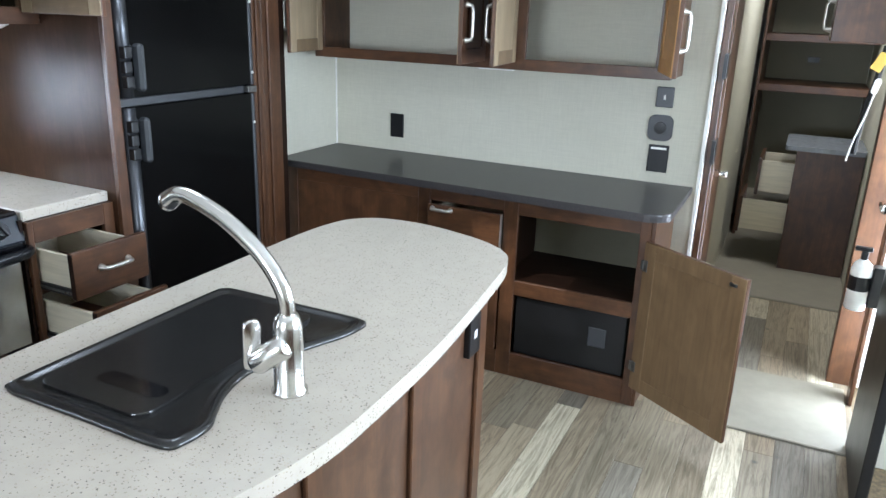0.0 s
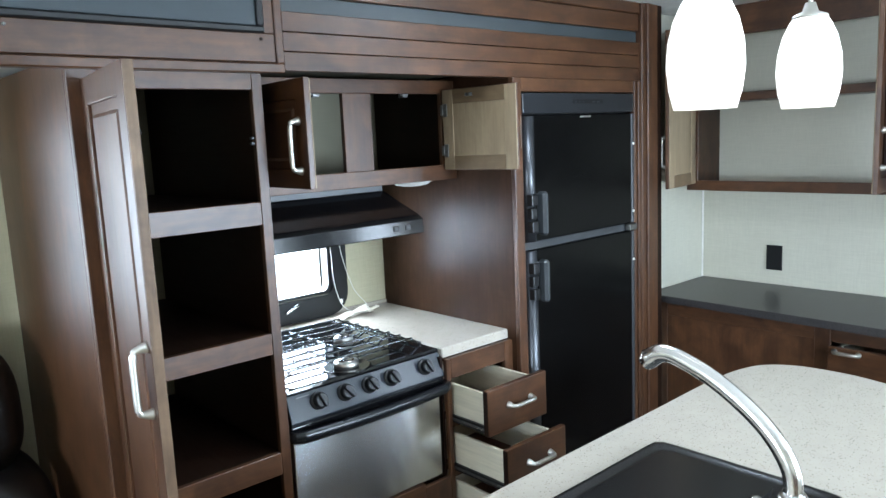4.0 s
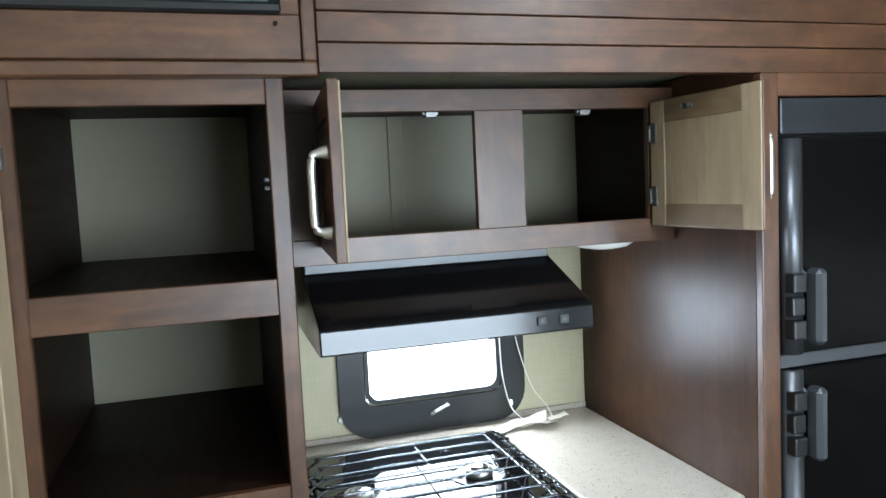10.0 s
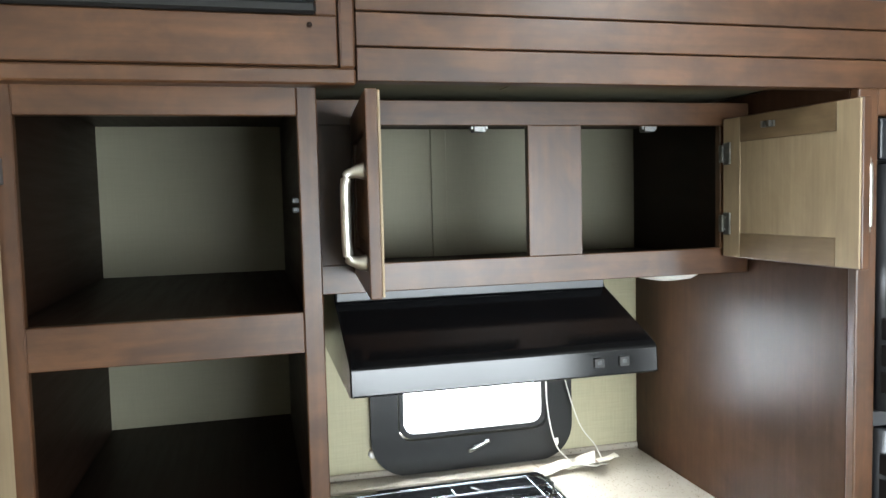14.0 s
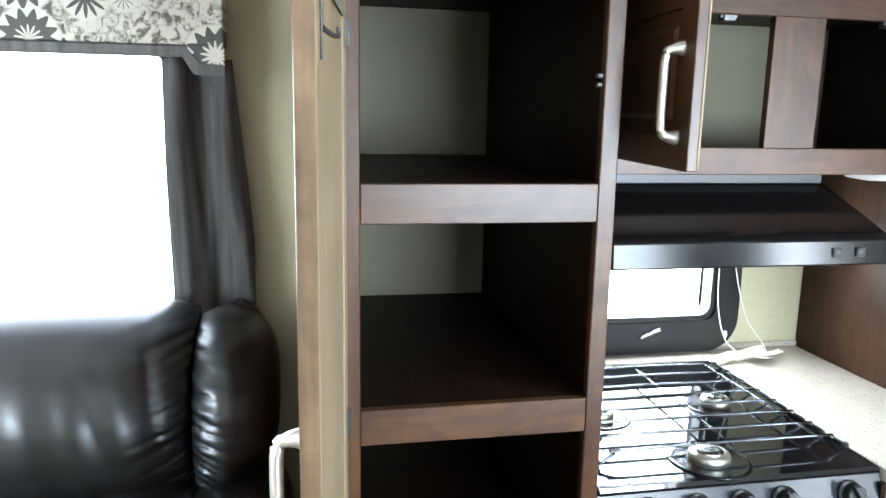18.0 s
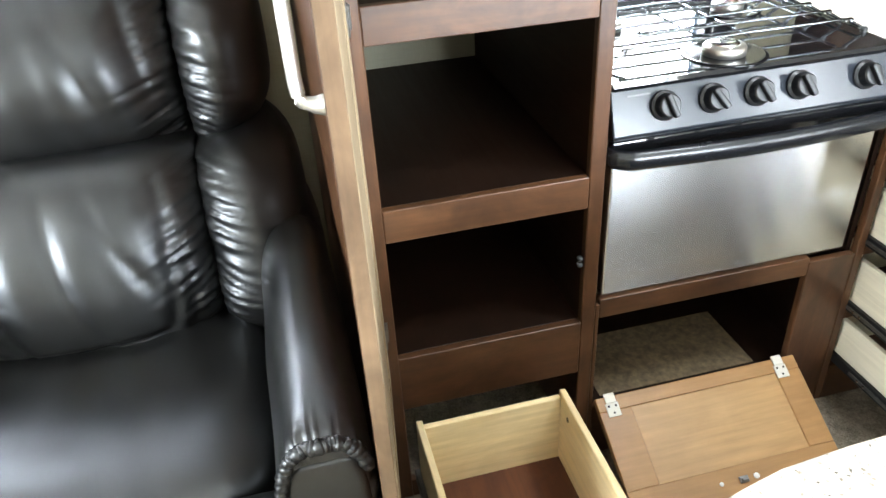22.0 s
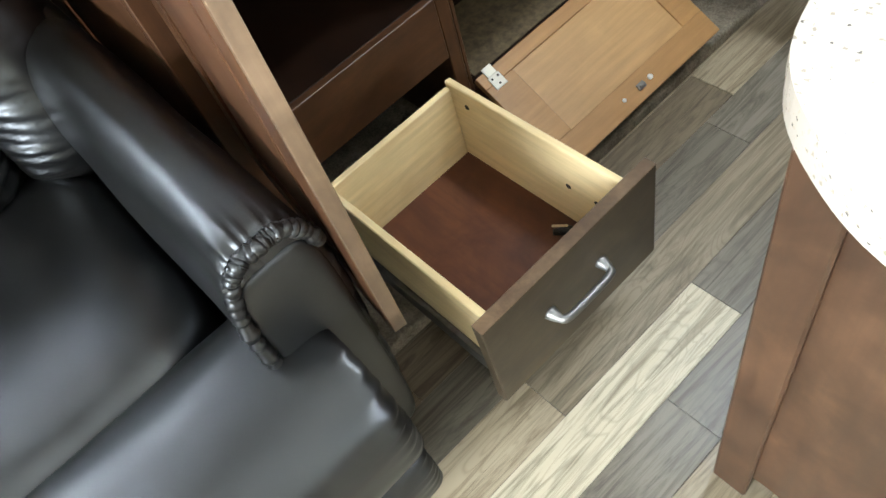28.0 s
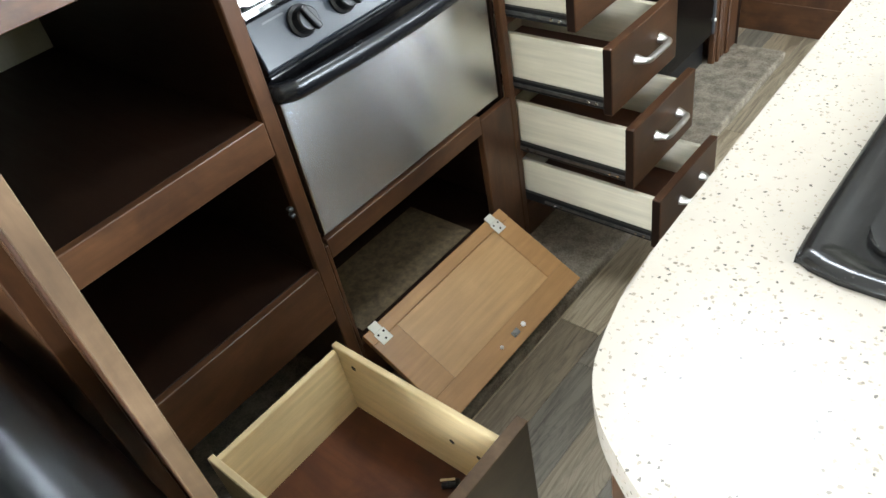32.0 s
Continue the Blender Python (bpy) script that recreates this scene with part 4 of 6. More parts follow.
part("bottom_panel", box(XB + 0.002, XU - 0.018, 1.012, 1.933, 1.402, 1.414, 0), "wood_y", uc)
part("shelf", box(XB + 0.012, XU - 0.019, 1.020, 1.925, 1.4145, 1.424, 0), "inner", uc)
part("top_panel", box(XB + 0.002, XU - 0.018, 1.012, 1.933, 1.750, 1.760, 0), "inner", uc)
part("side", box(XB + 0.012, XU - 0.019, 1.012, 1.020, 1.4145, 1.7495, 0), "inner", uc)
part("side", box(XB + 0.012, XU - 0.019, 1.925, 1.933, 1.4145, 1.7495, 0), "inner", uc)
part("back_panel", box(XB + 0.002, XB + 0.011, 1.012, 1.933, 1.4145, 1.7495, 0), "back", uc, "woven beige back panel, recess shade put into its colour")
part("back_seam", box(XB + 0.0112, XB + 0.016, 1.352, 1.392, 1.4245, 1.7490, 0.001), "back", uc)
for yy in (1.34, 1.705):
    part("catch", boxes((XU - 0.03, XU - 0.006, yy - 0.012, yy + 0.012, 1.699, 1.7108), (XU - 0.02, XU - 0.010, yy - 0.018, yy + 0.018, 1.704, 1.7108), bevel=0.001), "steel", uc)
cab_door(uc, facing(XU + 0.004, 1.088, 1.436, -4.2), 0.368, 0.288, 0.021, 0.052, handle=(0.330, 0.113, (0, 0, 1), 0.13), hinges=(0.07, 0.215))
# the right-hand door opens towards the fridge and shows its bare back
RDM = Matrix.Translation((XU + 0.006, 1.886, 1.436)) @ pose(0, 0, 0, 0, 0, 3.5) @ Matrix.Diagonal((1, -1, 1, 1))
rd = cab_door(uc, RDM, 0.345, 0.288, 0.021, 0.052, handle=(0.315, 0.125, (0, 0, 1), 0.13), hinges=(0.07, 0.215))
part("catch_plate", turned(boxes((0.118, 0.150, 0.0205, 0.024, 0.258, 0.270), (0.122, 0.128, 0.024, 0.032, 0.258, 0.270), (0.140, 0.146, 0.024, 0.032, 0.258, 0.270), bevel=0.001), RDM), "steel", rd, "small steel catch")
stub = thing("wall_stub", "small white plastic stub on the wall beside the window", "fitting", (XB, 1.165, 0.86))
part("body", turned(lathe([(0.011, 0), (0.010, 0.008), (0.005, 0.010)], 0, 0, 12), Matrix.Translation((XB + 0.0005, 1.180, 0.918)) @ pose(0, 0, 0, 0, 90, 0)), "white", stub, "", True)

lamp = thing("puck_light", "white round under-cabinet light, switched off", "lamp", (-2.16, 1.79, 1.37))
part("lens", lathe([(0.075, 1.401), (0.072, 1.393), (0.058, 1.384), (0.030, 1.379), (0.008, 1.378)], -2.150, 1.800, 28), "white", lamp, "", True)
part("rim", lathe([(0.080, 1.4015), (0.080, 1.396), (0.074, 1.394)], -2.150, 1.800, 28), "white", lamp)

# ---- hood ----
hd = thing("range_hood", "black range hood with two push buttons", "range hood", (-2.2, 1.34, 1.24))
bm = bmesh.new()
prof = [(-2.50, 1.398), (-2.115, 1.398), (-2.105, 1.375), (-1.905, 1.300), (-1.890, 1.290), (-1.886, 1.242), (-1.900, 1.240), (-2.50, 1.240)]
a = [bm.verts.new((x, 1.055, z)) for x, z in prof]
b = [bm.verts.new((x, 1.628, z)) for x, z in prof]
bm.faces.new(a)
bm.faces.new(b[::-1])
for k in range(8):
    bm.faces.new((a[k], a[(k + 1) % 8], b[(k + 1) % 8], b[k]))
bmesh.ops.bevel(bm, geom=list(bm.edges), offset=0.003, segments=2, affect="EDGES", profile=0.5)
part("canopy", bm, "hood", hd)
part("top_strip", box(-2.112, -2.100, 1.058, 1.625, 1.376, 1.398, 0.002), "fridge_trim", hd, "blue-grey metal top strip")
for yy in (1.508, 1.558):
    bt = part("button", box(-1.8895, -1.8845, yy - 0.010, yy + 0.010, 1.258, 1.276, 0.001), "black", hd)
    part("symbol", box(-1.8846, -1.8838, yy - 0.004, yy + 0.004, 1.264, 1.271, 0), "fridge_trim", bt)

# blind cord and paper tags on the counter
cd = thing("blind_cord", "white blind cord hanging from the small window", "cord", (-2.48, 1.66, 0.87))
part("cord", tube(curve_points([(-2.500, 1.640, 1.235), (-2.497, 1.648, 1.12), (-2.493, 1.652, 1.0), (-2.470, 1.665, 0.91), (-2.440, 1.690, 0.874)], 6), 0.0016, 6), "cord", cd)
part("cord", tube(curve_points([(-2.500, 1.686, 1.235), (-2.498, 1.700, 1.10), (-2.485, 1.738, 0.96), (-2.465, 1.775, 0.90), (-2.445, 1.785, 0.868)], 6), 0.0016, 6), "cord", cd)
part("toggle", lathe([(0.003, 0.91), (0.006, 0.917), (0.004, 0.928)], -2.468, 1.666, 8), "white", cd)
tg = thing("paper_tags", "crumpled paper tags lying on the counter", "paper", (-2.42, 1.72, 0.86))
for (x, y, a, w, h, tilt) in ((-2.42, 1.64, 15, 0.05, 0.022, 6), (-2.435, 1.705, -25, 0.055, 0.028, 20), (-2.41, 1.735, 40, 0.045, 0.03, -14), (-2.44, 1.80, 5, 0.03, 0.012, 8)):
    bm = bmesh.new()
    bmesh.ops.create_grid(bm, x_segments=6, y_segments=4, size=1.0)
    for v in bm.verts:
        v.co = Vector((v.co.x * h, v.co.y * w, 0.004 + 0.006 * noise.noise(Vector((v.co.x * 2 + x * 40, v.co.y * 2, y * 30)))))
    bmesh.ops.solidify(bm, geom=bm.faces[:], thickness=0.001)
    part("tag", turned(bm, pose(x, y, 0.866, tilt, tilt * 0.5, a)), "paper", tg)

# ---- fridge and its enclosure ----
fe = thing("fridge_enclosure", "stained wood enclosure round the fridge with fluted trim", "cabinet", (-2.1, 2.25, SZ))
part("side_panel", box(XB + 0.002, -1.766, 1.9595, 1.9745, SZ, 1.778, 0.001), "wood_z", fe)
part("panel_stile", box(-1.765, -1.745, 1.933, 1.9755, SZ, 1.746, 0.003, 2), "wood_z", fe)
part("inner_panel", box(XB + 0.002, -1.7655, 1.9340, 1.9590, SZ, 1.776, 0.001), "wood_panel", fe)
part("header", box(-1.765, -1.746, 1.976, 2.654, 1.699, 1.746, 0.002), "wood_y", fe)
for x1, y0, y1 in ((-1.742, 2.6545, 2.672), (-1.735, 2.6735, 2.692), (-1.742, 2.6935, 2.7095)):
    part("flute", box(-1.765, x1, y0, y1, SZ, 1.746, 0.004), "wood_z", fe, "fluted upright trim")
for x1, y0, y1 in ((-1.742, 2.711, 2.742), (-1.735, 2.7435, 2.772), (-1.742, 2.7735, 2.829)):
    part("end_post", box(-1.880, x1, y0, y1, FZ, CEIL - 0.001, 0.004), "wood_z", fe)
part("dark_jamb", box(-1.8795, -1.748, 2.8295, 2.868, FZ, CEIL - 0.001, 0.003), "inner", fe)
fr = thing("fridge", "black two-door RV fridge with grey-black handles", "fridge", (-2.1, 2.31, SZ))
FX = -1.745
part("case", box(XB + 0.03, FX - 0.035, 1.978, 2.652, SZ, 1.696, 0.002), "black", fr)
part("control_strip", box(FX - 0.036, FX + 0.002, 1.978, 2.650, 1.622, 1.695, 0.004, 2), "fridge_strip", fr, "dark grey control strip")
part("display", box(FX + 0.0015, FX + 0.0035, 2.255, 2.440, 1.656, 1.673, 0.001), "black", fr)
for k, yy in enumerate((2.270, 2.293, 2.316, 2.372, 2.402)):
    part("marking", box(FX + 0.0034, FX + 0.0040, yy, yy + (0.006 if k < 3 else 0.018), 1.661, 1.666, 0), "fridge_bar", fr)
for nm, z0, z1 in (("upper_door", 1.171, 1.616), ("lower_door", 0.100, 1.139)):
    d = part(nm, box(FX - 0.034, FX, 2.006, 2.632, z0, z1, 0.004, 2), "fridge", fr, "glossy black door panel")
    part("door_edge", tube([(FX - 0.006, 2.006, z0 + 0.002), (FX - 0.006, 2.006, z1 - 0.002)], 0.024, 16), "fridge_bar", d, "rounded grey metal door edge", True)
    part("door_edge", box(FX - 0.034, FX + 0.004, 2.6325, 2.648, z0, z1, 0.004, 2), "fridge_trim", d)
    hz = (1.198, 1.346) if z0 > 1 else (0.955, 1.101)
    hh = (hz[1] - hz[0]) / 3
    for k in range(3):
        part("latch_block", box(FX + 0.002, FX + 0.030 - 0.004 * (k == 1), 1.984, 2.016, hz[0] + 0.008 + k * hh * 0.97, hz[0] + 0.004 + (k + 0.93) * hh * 0.97, 0.004, 2), "black", d)
    part("handle", boxes((FX + 0.006, FX + 0.048, 2.028, 2.056, hz[0] - 0.004, hz[1] + 0.004), (FX + 0.001, FX + 0.020, 2.012, 2.032, hz[0] - 0.002, hz[0] + 0.022), (FX + 0.001, FX + 0.020, 2.012, 2.032, hz[1] - 0.022, hz[1] + 0.002), bevel=0.009), "handle_grey", d, "chunky charcoal grab handle")
    part("handle_shadow_gap", box(FX + 0.0005, FX + 0.004, 2.018, 2.027, hz[0] + 0.022, hz[1] - 0.022, 0.001), "gloss_black", d)
    if z0 > 1:
        part("badge", box(FX + 0.0005, FX + 0.003, 2.298, 2.364, 1.605, 1.613, 0.001), "nickel", d, "small silver badge")
    for zz in (z0 + 0.05, z1 - 0.12):
        part("hinge_screw", turned(lathe([(0.006, 0), (0.005, 0.004)], 0, 0, 8), Matrix.Translation((FX + 0.004, 2.640, zz)) @ pose(0, 0, 0, 0, 90, 0)), "white", d)
part("centre_hinge", box(FX - 0.010, FX + 0.016, 2.600, 2.652, 1.142, 1.169, 0.003), "steel", fr, "silver centre hinge")
part("door_gap_strip", box(FX - 0.03, FX - 0.008, 1.980, 2.599, 1.1405, 1.1695, 0.002), "fridge_trim", fr)

# ---- hutch: base, top, plates and upper cabinet ----
HY = 3.000          # hutch face
hb = thing("sideboard", "stained wood hutch base with an open door and open shelf", "cabinet", (-1.0, 3.2, FZ))
part("end_panel", box(-0.135, -0.120, HY, 3.458, FZ, 0.770, 0.002), "wood_z", hb)
for x0, x1, z0, z1 in ((-1.878, -1.800, FZ, 0.770), (-1.150, -1.090, FZ, 0.770), (-0.745, -0.680, FZ, 0.770), (-0.178, -0.1355, FZ, 0.770)):
    part("stile", box(x0, x1, HY, HY + 0.018, z0, z1, 0.002), "wood_z", hb)
for x0, x1, z0, z1 in ((-1.800, -1.150, 0.700, 0.770), (-1.090, -0.745, 0.700, 0.770), (-0.680, -0.178, 0.690, 0.770), (-1.800, -1.150, FZ, 0.060), (-1.090, -0.745, FZ, 0.060), (-0.680, -0.178, FZ, 0.060), (-0.680, -0.178, 0.335, 0.400)):
    part("rail", box(x0, x1, HY + 0.0003, HY + 0.018, z0, z1, 0.0015), "wood_x", hb)
part("left_panel", box(-1.800, -1.150, HY + 0.004, HY + 0.016, 0.060, 0.700, 0), "wood_z", hb)
part("shelf", box(-0.745, -0.136, HY + 0.019, 3.450, 0.385, 0.398, 0.001), "inner", hb, "shelf with recess shade put into its colour")
part("floor_panel", box(-0.745, -0.136, HY + 0.019, 3.450, 0.046, 0.058, 0), "inner", hb)
part("divider", box(-0.757, -0.7455, HY + 0.019, 3.450, FZ, 0.768, 0), "inner", hb)
part("back_panel", box(-0.745, -0.136, 3.4505, 3.4575, FZ, 0.768, 0), "back", hb)
bx = thing("black_box", "black metal box set in the lower cubby", "box", (-0.43, 3.1, 0.058))
part("front", box(-0.672, -0.190, HY + 0.022, HY + 0.340, 0.059, 0.330, 0.006, 2), "black", bx)
part("recess", box(-0.345, -0.270, HY + 0.016, HY + 0.021, 0.170, 0.255, 0.003), "fridge_trim", bx)
hdw = part("lower_drawer", box(-1.088, -0.748, HY - 0.030, HY - 0.008, 0.520, 0.688, 0.003, 2), "wood_x", hb, "drawer front standing slightly open")
part("drawer_side", box(-0.775, -0.763, HY - 0.008, HY + 0.3, 0.535, 0.672, 0.001), "cream", hb)
part("drawer_side", box(-1.075, -1.063, HY - 0.008, HY + 0.3, 0.535, 0.672, 0.001), "cream", hb)
part("handle", pull(-1.020, HY - 0.030, 0.672, (1, 0, 0), (0, -1, 0), 0.085, 0.022), "nickel", hdw, "small nickel drawer handle", True)
part("edge_trim", box(-0.7478, -0.7440, HY - 0.030, HY - 0.010, 0.521, 0.687, 0.0008), "nickel", hdw, "bright metal edge of the drawer")
part("lower_door_panel", box(-1.088, -0.748, HY - 0.021, HY - 0.001, 0.070, 0.505, 0.003, 2), "wood_z", hb)
hm = Matrix.Translation((-0.140, HY - 0.004, 0.045)) @ pose(0, 0, 0, 0, 0, -34) @ Matrix.Diagonal((1, -1, 1, 1))
hdoor = cab_door(hb, hm, 0.470, 0.625, 0.020, 0.060, grain=("wood_z", "tan_hutch"), hinges=(0.10, 0.53))
part("catch_plate", turned(boxes((0.405, 0.435, 0.0205, 0.026, 0.585, 0.597), bevel=0.001), hm), "steel", hdoor)
ht = thing("worktop", "charcoal laminate hutch top with a rounded corner", "counter", (-0.97, 3.15, 0.77))
out = [(-1.8785, 3.4585), (-1.8785, 2.945)]
out += [(-0.062 - 0.09 + 0.09 * math.cos(radians(a)), 2.880 + 0.09 + 0.09 * math.sin(radians(a))) for a in range(-90, 1, 15)]
out += [(-0.062, 3.4585)]
part("top", slab(out, 0.785, 0.802, 0.006, 3), "darktop", ht)
part("edge_strip", slab([(min(x, -0.0635), y + 0.0015) for x, y in out], 0.771, 0.7848, 0.001, 1), "darktop", ht)
socket("outlet_plate", "black double outlet on the beige wall", -1.515, 3.459, 0.928, 0.074, 0.118, "y")
sb = socket("switch_plate", "grey-blue square switch plate", -0.222, 3.459, 1.170, 0.072, 0.085, "y", "fridge_trim")
part("toggle", box(-0.226, -0.218, 3.445, 3.4505, 1.160, 1.180, 0.001), "white", sb)
th = thing("thermostat", "grey-blue rounded round-dial control on the beige wall", "thermostat", (-0.228, 3.45, 1.05))
part("plate", turned(slab(rounded_outline(-0.052, 0.052, -0.055, 0.055, 0.03, 5), 0, 0.012, 0.003), Matrix.Translation((-0.226, 3.459, 1.040)) @ pose(0, 0, 0, 90, 0, 0)), "fridge_trim", th)
part("dial", turned(lathe([(0.026, 0.012), (0.025, 0.018), (0.010, 0.019)], 0, 0, 20), Matrix.Translation((-0.226, 3.459, 1.040)) @ pose(0, 0, 0, 90, 0, 0)), "black", th)
pnl = socket("control_panel", "black control panel with a pale display strip", -0.222, 3.459, 0.908, 0.086, 0.118, "y")
part("display", box(-0.255, -0.190, 3.4495, 3.4507, 0.948, 0.957, 0), "white", pnl)

UY = 3.165
uh = thing("hutch_wall_cabinet", "stained wood wall cabinet over the hutch, four doors open", "cabinet", (-1.02, 3.3, 1.25))
UZ0, UZ1 = 1.262, 2.002
part("rail", box(-1.800, -0.165, UY, UY + 0.018, UZ0, UZ0 + 0.045, 0.002), "wood_x", uh)
part("rail", box(-1.800, -0.165, UY, UY + 0.018, UZ1 - 0.07, CEIL - 0.001, 0.002), "wood_x", uh)
for x0, x1 in ((-1.800, -1.745), (-0.990, -0.945), (-0.800, -0.755), (-0.225, -0.165)):
    part("stile", box(x0, x1, UY - 0.0003, UY + 0.0175, UZ0 + 0.045, UZ1 - 0.07, 0.001), "wood_z", uh)
part("centre_panel", box(-0.945, -0.800, UY + 0.003, UY + 0.016, UZ0 + 0.045, UZ1 - 0.07, 0), "wood_z", uh)
part("bottom_panel", box(-1.800, -0.165, UY + 0.018, 3.458, UZ0, UZ0 + 0.014, 0), "wood_x", uh)
part("floor_panel", box(-1.790, -0.175, UY + 0.0185, 3.450, UZ0 + 0.0145, UZ0 + 0.022, 0), "wood_x", uh)
part("shelf", box(-1.784, -0.181, UY + 0.030, 3.449, 1.655, 1.690, 0.002), "wood_x", uh, "stained wood shelf")
part("back_panel", box(-1.790, -0.175, 3.4505, 3.4575, UZ0 + 0.0145, CEIL - 0.001, 0), "wall", uh)
for x0, x1 in ((-1.800, -1.7905), (-0.1745, -0.165)):
    part("side", box(x0, x1, UY + 0.018, 3.458, UZ0 + 0.0145, CEIL - 0.001, 0.001), "wood_z", uh)
DH = 0.66
FLIP = Matrix.Diagonal((1, -1, 1, 1))
hl = (0.285, 0.155, (0, 0, 1), 0.13)
cab_door(uh, Matrix.Translation((-1.775, UY - 0.002, 1.292)) @ pose(0, 0, 0, 0, 0, -80) @ Matrix.Translation((0, 0, 0)), 0.320, DH, 0.020, 0.055, handle=hl)
cab_door(uh, Matrix.Translation((-0.930, UY - 0.002, 1.292)) @ pose(0, 0, 0, 0, 0, -84) @ FLIP, 0.320, DH, 0.020, 0.055, handle=hl)
cab_door(uh, Matrix.Translation((-0.815, UY - 0.002, 1.292)) @ pose(0, 0, 0, 0, 0, -84), 0.320, DH, 0.020, 0.055, handle=hl)
cab_door(uh, Matrix.Translation((-0.195, UY - 0.002, 1.292)) @ pose(0, 0, 0, 0, 0, -72) @ FLIP, 0.320, DH, 0.020, 0.055, grain=("wood_z", "tan_y"), handle=hl)
ul = thing("under_cabinet_light", "slim white light strip under the wall cabinet", "lamp", (-0.9, 3.24, 1.25))
part("strip", box(-0.985, -0.825, 3.215, 3.255, 1.252, 1.2615, 0.003), "white", ul)
bits = thing("cabinet_papers", "small white slips lying in the cabinet", "paper", (-0.4, 3.2, 1.285))
part("slip", boxes((-0.420, -0.355, 3.205, 3.240, 1.2845, 1.290), (-0.345, -0.290, 3.205, 3.235, 1.2845, 1.289), bevel=0.001), "paper", bits)

# ---- island ----
IZ = 0.787
isl = thing("kitchen_island", "wood-panelled kitchen island with a black outlet on its side", "island", (-0.73, 1.4, FZ))
IX0, IX1, IY0, IY1 = -1.020, -0.435, 0.752, 2.060
for nm, r, mt in (("end_panel", (IX0, IX1, IY0, IY0 + 0.018, 0.02, IZ - 0.041), "wood_isl"), ("end_panel", (IX0, IX1, IY1 - 0.018, IY1, 0.02, IZ - 0.041), "wood_isl"),
                  ("side_panel", (IX0 + 0.001, IX0 + 0.018, IY0 + 0.0185, IY1 - 0.0185, 0.02, IZ - 0.041), "wood_isl"), ("side_panel", (IX1 - 0.018, IX1 - 0.001, IY0 + 0.0185, IY1 - 0.0185, 0.02, IZ - 0.041), "wood_isl")):
    part(nm, box(*r, 0.002), mt, isl)
part("plinth", box(IX0 + 0.03, IX1 - 0.03, IY0 + 0.03, IY1 - 0.03, FZ, 0.030, 0.001), "inner", isl, "dark recessed plinth")
for yy in (IY0 - 0.0, 1.17, 1.60, IY1 - 0.055):
    part("batten", box(IX1 - 0.0008, IX1 + 0.012, yy + 0.001, yy + 0.055, FZ, IZ - 0.041, 0.003), "wood_z", isl, "upright wood batten")
for xx in (IX0, IX1 - 0.055):
    part("batten", box(xx, xx + 0.055, IY0 - 0.010, IY0 + 0.0008, FZ, IZ - 0.041, 0.003), "wood_isl", isl)
ol = part("outlet", box(IX1 - 0.001, IX1 + 0.018, 1.925, 2.000, 0.560, 0.680, 0.003, 2), "black", isl, "black outlet plate")
part("outlet_face", box(IX1 + 0.0175, IX1 + 0.0192, 1.954, 1.972, 0.612, 0.636, 0.001), "white", ol)


def island_outline():
    pts = [(-1.070, 0.86), (-1.078, 1.20), (-1.082, 1.70), (-1.086, 2.05), (-1.070, 2.22), (-1.030, 2.310), (-0.950, 2.362), (-0.82, 2.375), (-0.70, 2.355), (-0.55, 2.305), (-0.45, 2.235), (-0.402, 2.140),
           (-0.368, 1.90), (-0.333, 1.57), (-0.322, 1.30), (-0.325, 1.10), (-0.36, 0.92), (-0.42, 0.78), (-0.53, 0.697), (-0.75, 0.650), (-0.90, 0.660), (-0.985, 0.697), (-1.042, 0.756), (-1.070, 0.86)]
    p = curve_points([(x, y, 0) for x, y in pts], 6)[:-1]
    return [(v.x, v.y) for v in p][::-1]


it = thing("worktop", "cream speckled solid-surface island top with a bowed edge", "counter", (-0.73, 1.45, IZ - 0.04))
outl = island_outline()
SX0, SX1, SY0, SY1 = -0.960, -0.515, 0.948, 1.560
part("top", slab(outl, IZ - 0.020, IZ, 0.006, 3), "counter", it)
part("edge_strip", slab([(-0.72 + 0.998 * (x + 0.72), 1.52 + 0.998 * (y - 1.52)) for x, y in outl], IZ - 0.040, IZ - 0.0203, 0.002, 1), "counter", it)
sk = thing("sink", "black composite sink with a fitted black cover board", "sink", (-0.735, 1.27, IZ))
def sink_outline(g):
    """The rim seen from above, set in by g: square corners rounded, waisted on the tap side."""
    pts = [(SX0 + g + 0.045, SY0 + g), (SX0 + g + 0.010, SY0 + g + 0.010), (SX0 + g, SY0 + g + 0.045), (SX0 + g, 1.27), (SX0 + g, SY1 - g - 0.045), (SX0 + g + 0.010, SY1 - g - 0.010), (SX0 + g + 0.045, SY1 - g), (-0.74, SY1 - g),
           (SX1 - g - 0.040, SY1 - g), (SX1 - g - 0.008, SY1 - g - 0.012), (SX1 - g - 0.004, SY1 - g - 0.045), (-0.530 - g, 1.455), (-0.566 - g, 1.360), (-0.590 - g, 1.270), (-0.594 - g, 1.200), (-0.575 - g, 1.130), (-0.545 - g, 1.075), (SX1 - g - 0.008, 1.035), (SX1 - g - 0.010, SY0 + g + 0.030), (SX1 - g - 0.040, SY0 + g), (-0.74, SY0 + g)]
    p = curve_points([(x, y, 0) for x, y in pts + pts[:1]], 4)[:-1]
    return [(v.x, v.y) for v in p][::-1]


bm = bmesh.new()
rings = []
for g, z in ((0.0, 0.0005), (0.001, 0.006), (0.006, 0.0105), (0.013, 0.0115), (0.020, 0.0095), (0.026, 0.006), (0.034, 0.0045)):
    rings.append([bm.verts.new((x, y, IZ + z)) for x, y in sink_outline(g)])
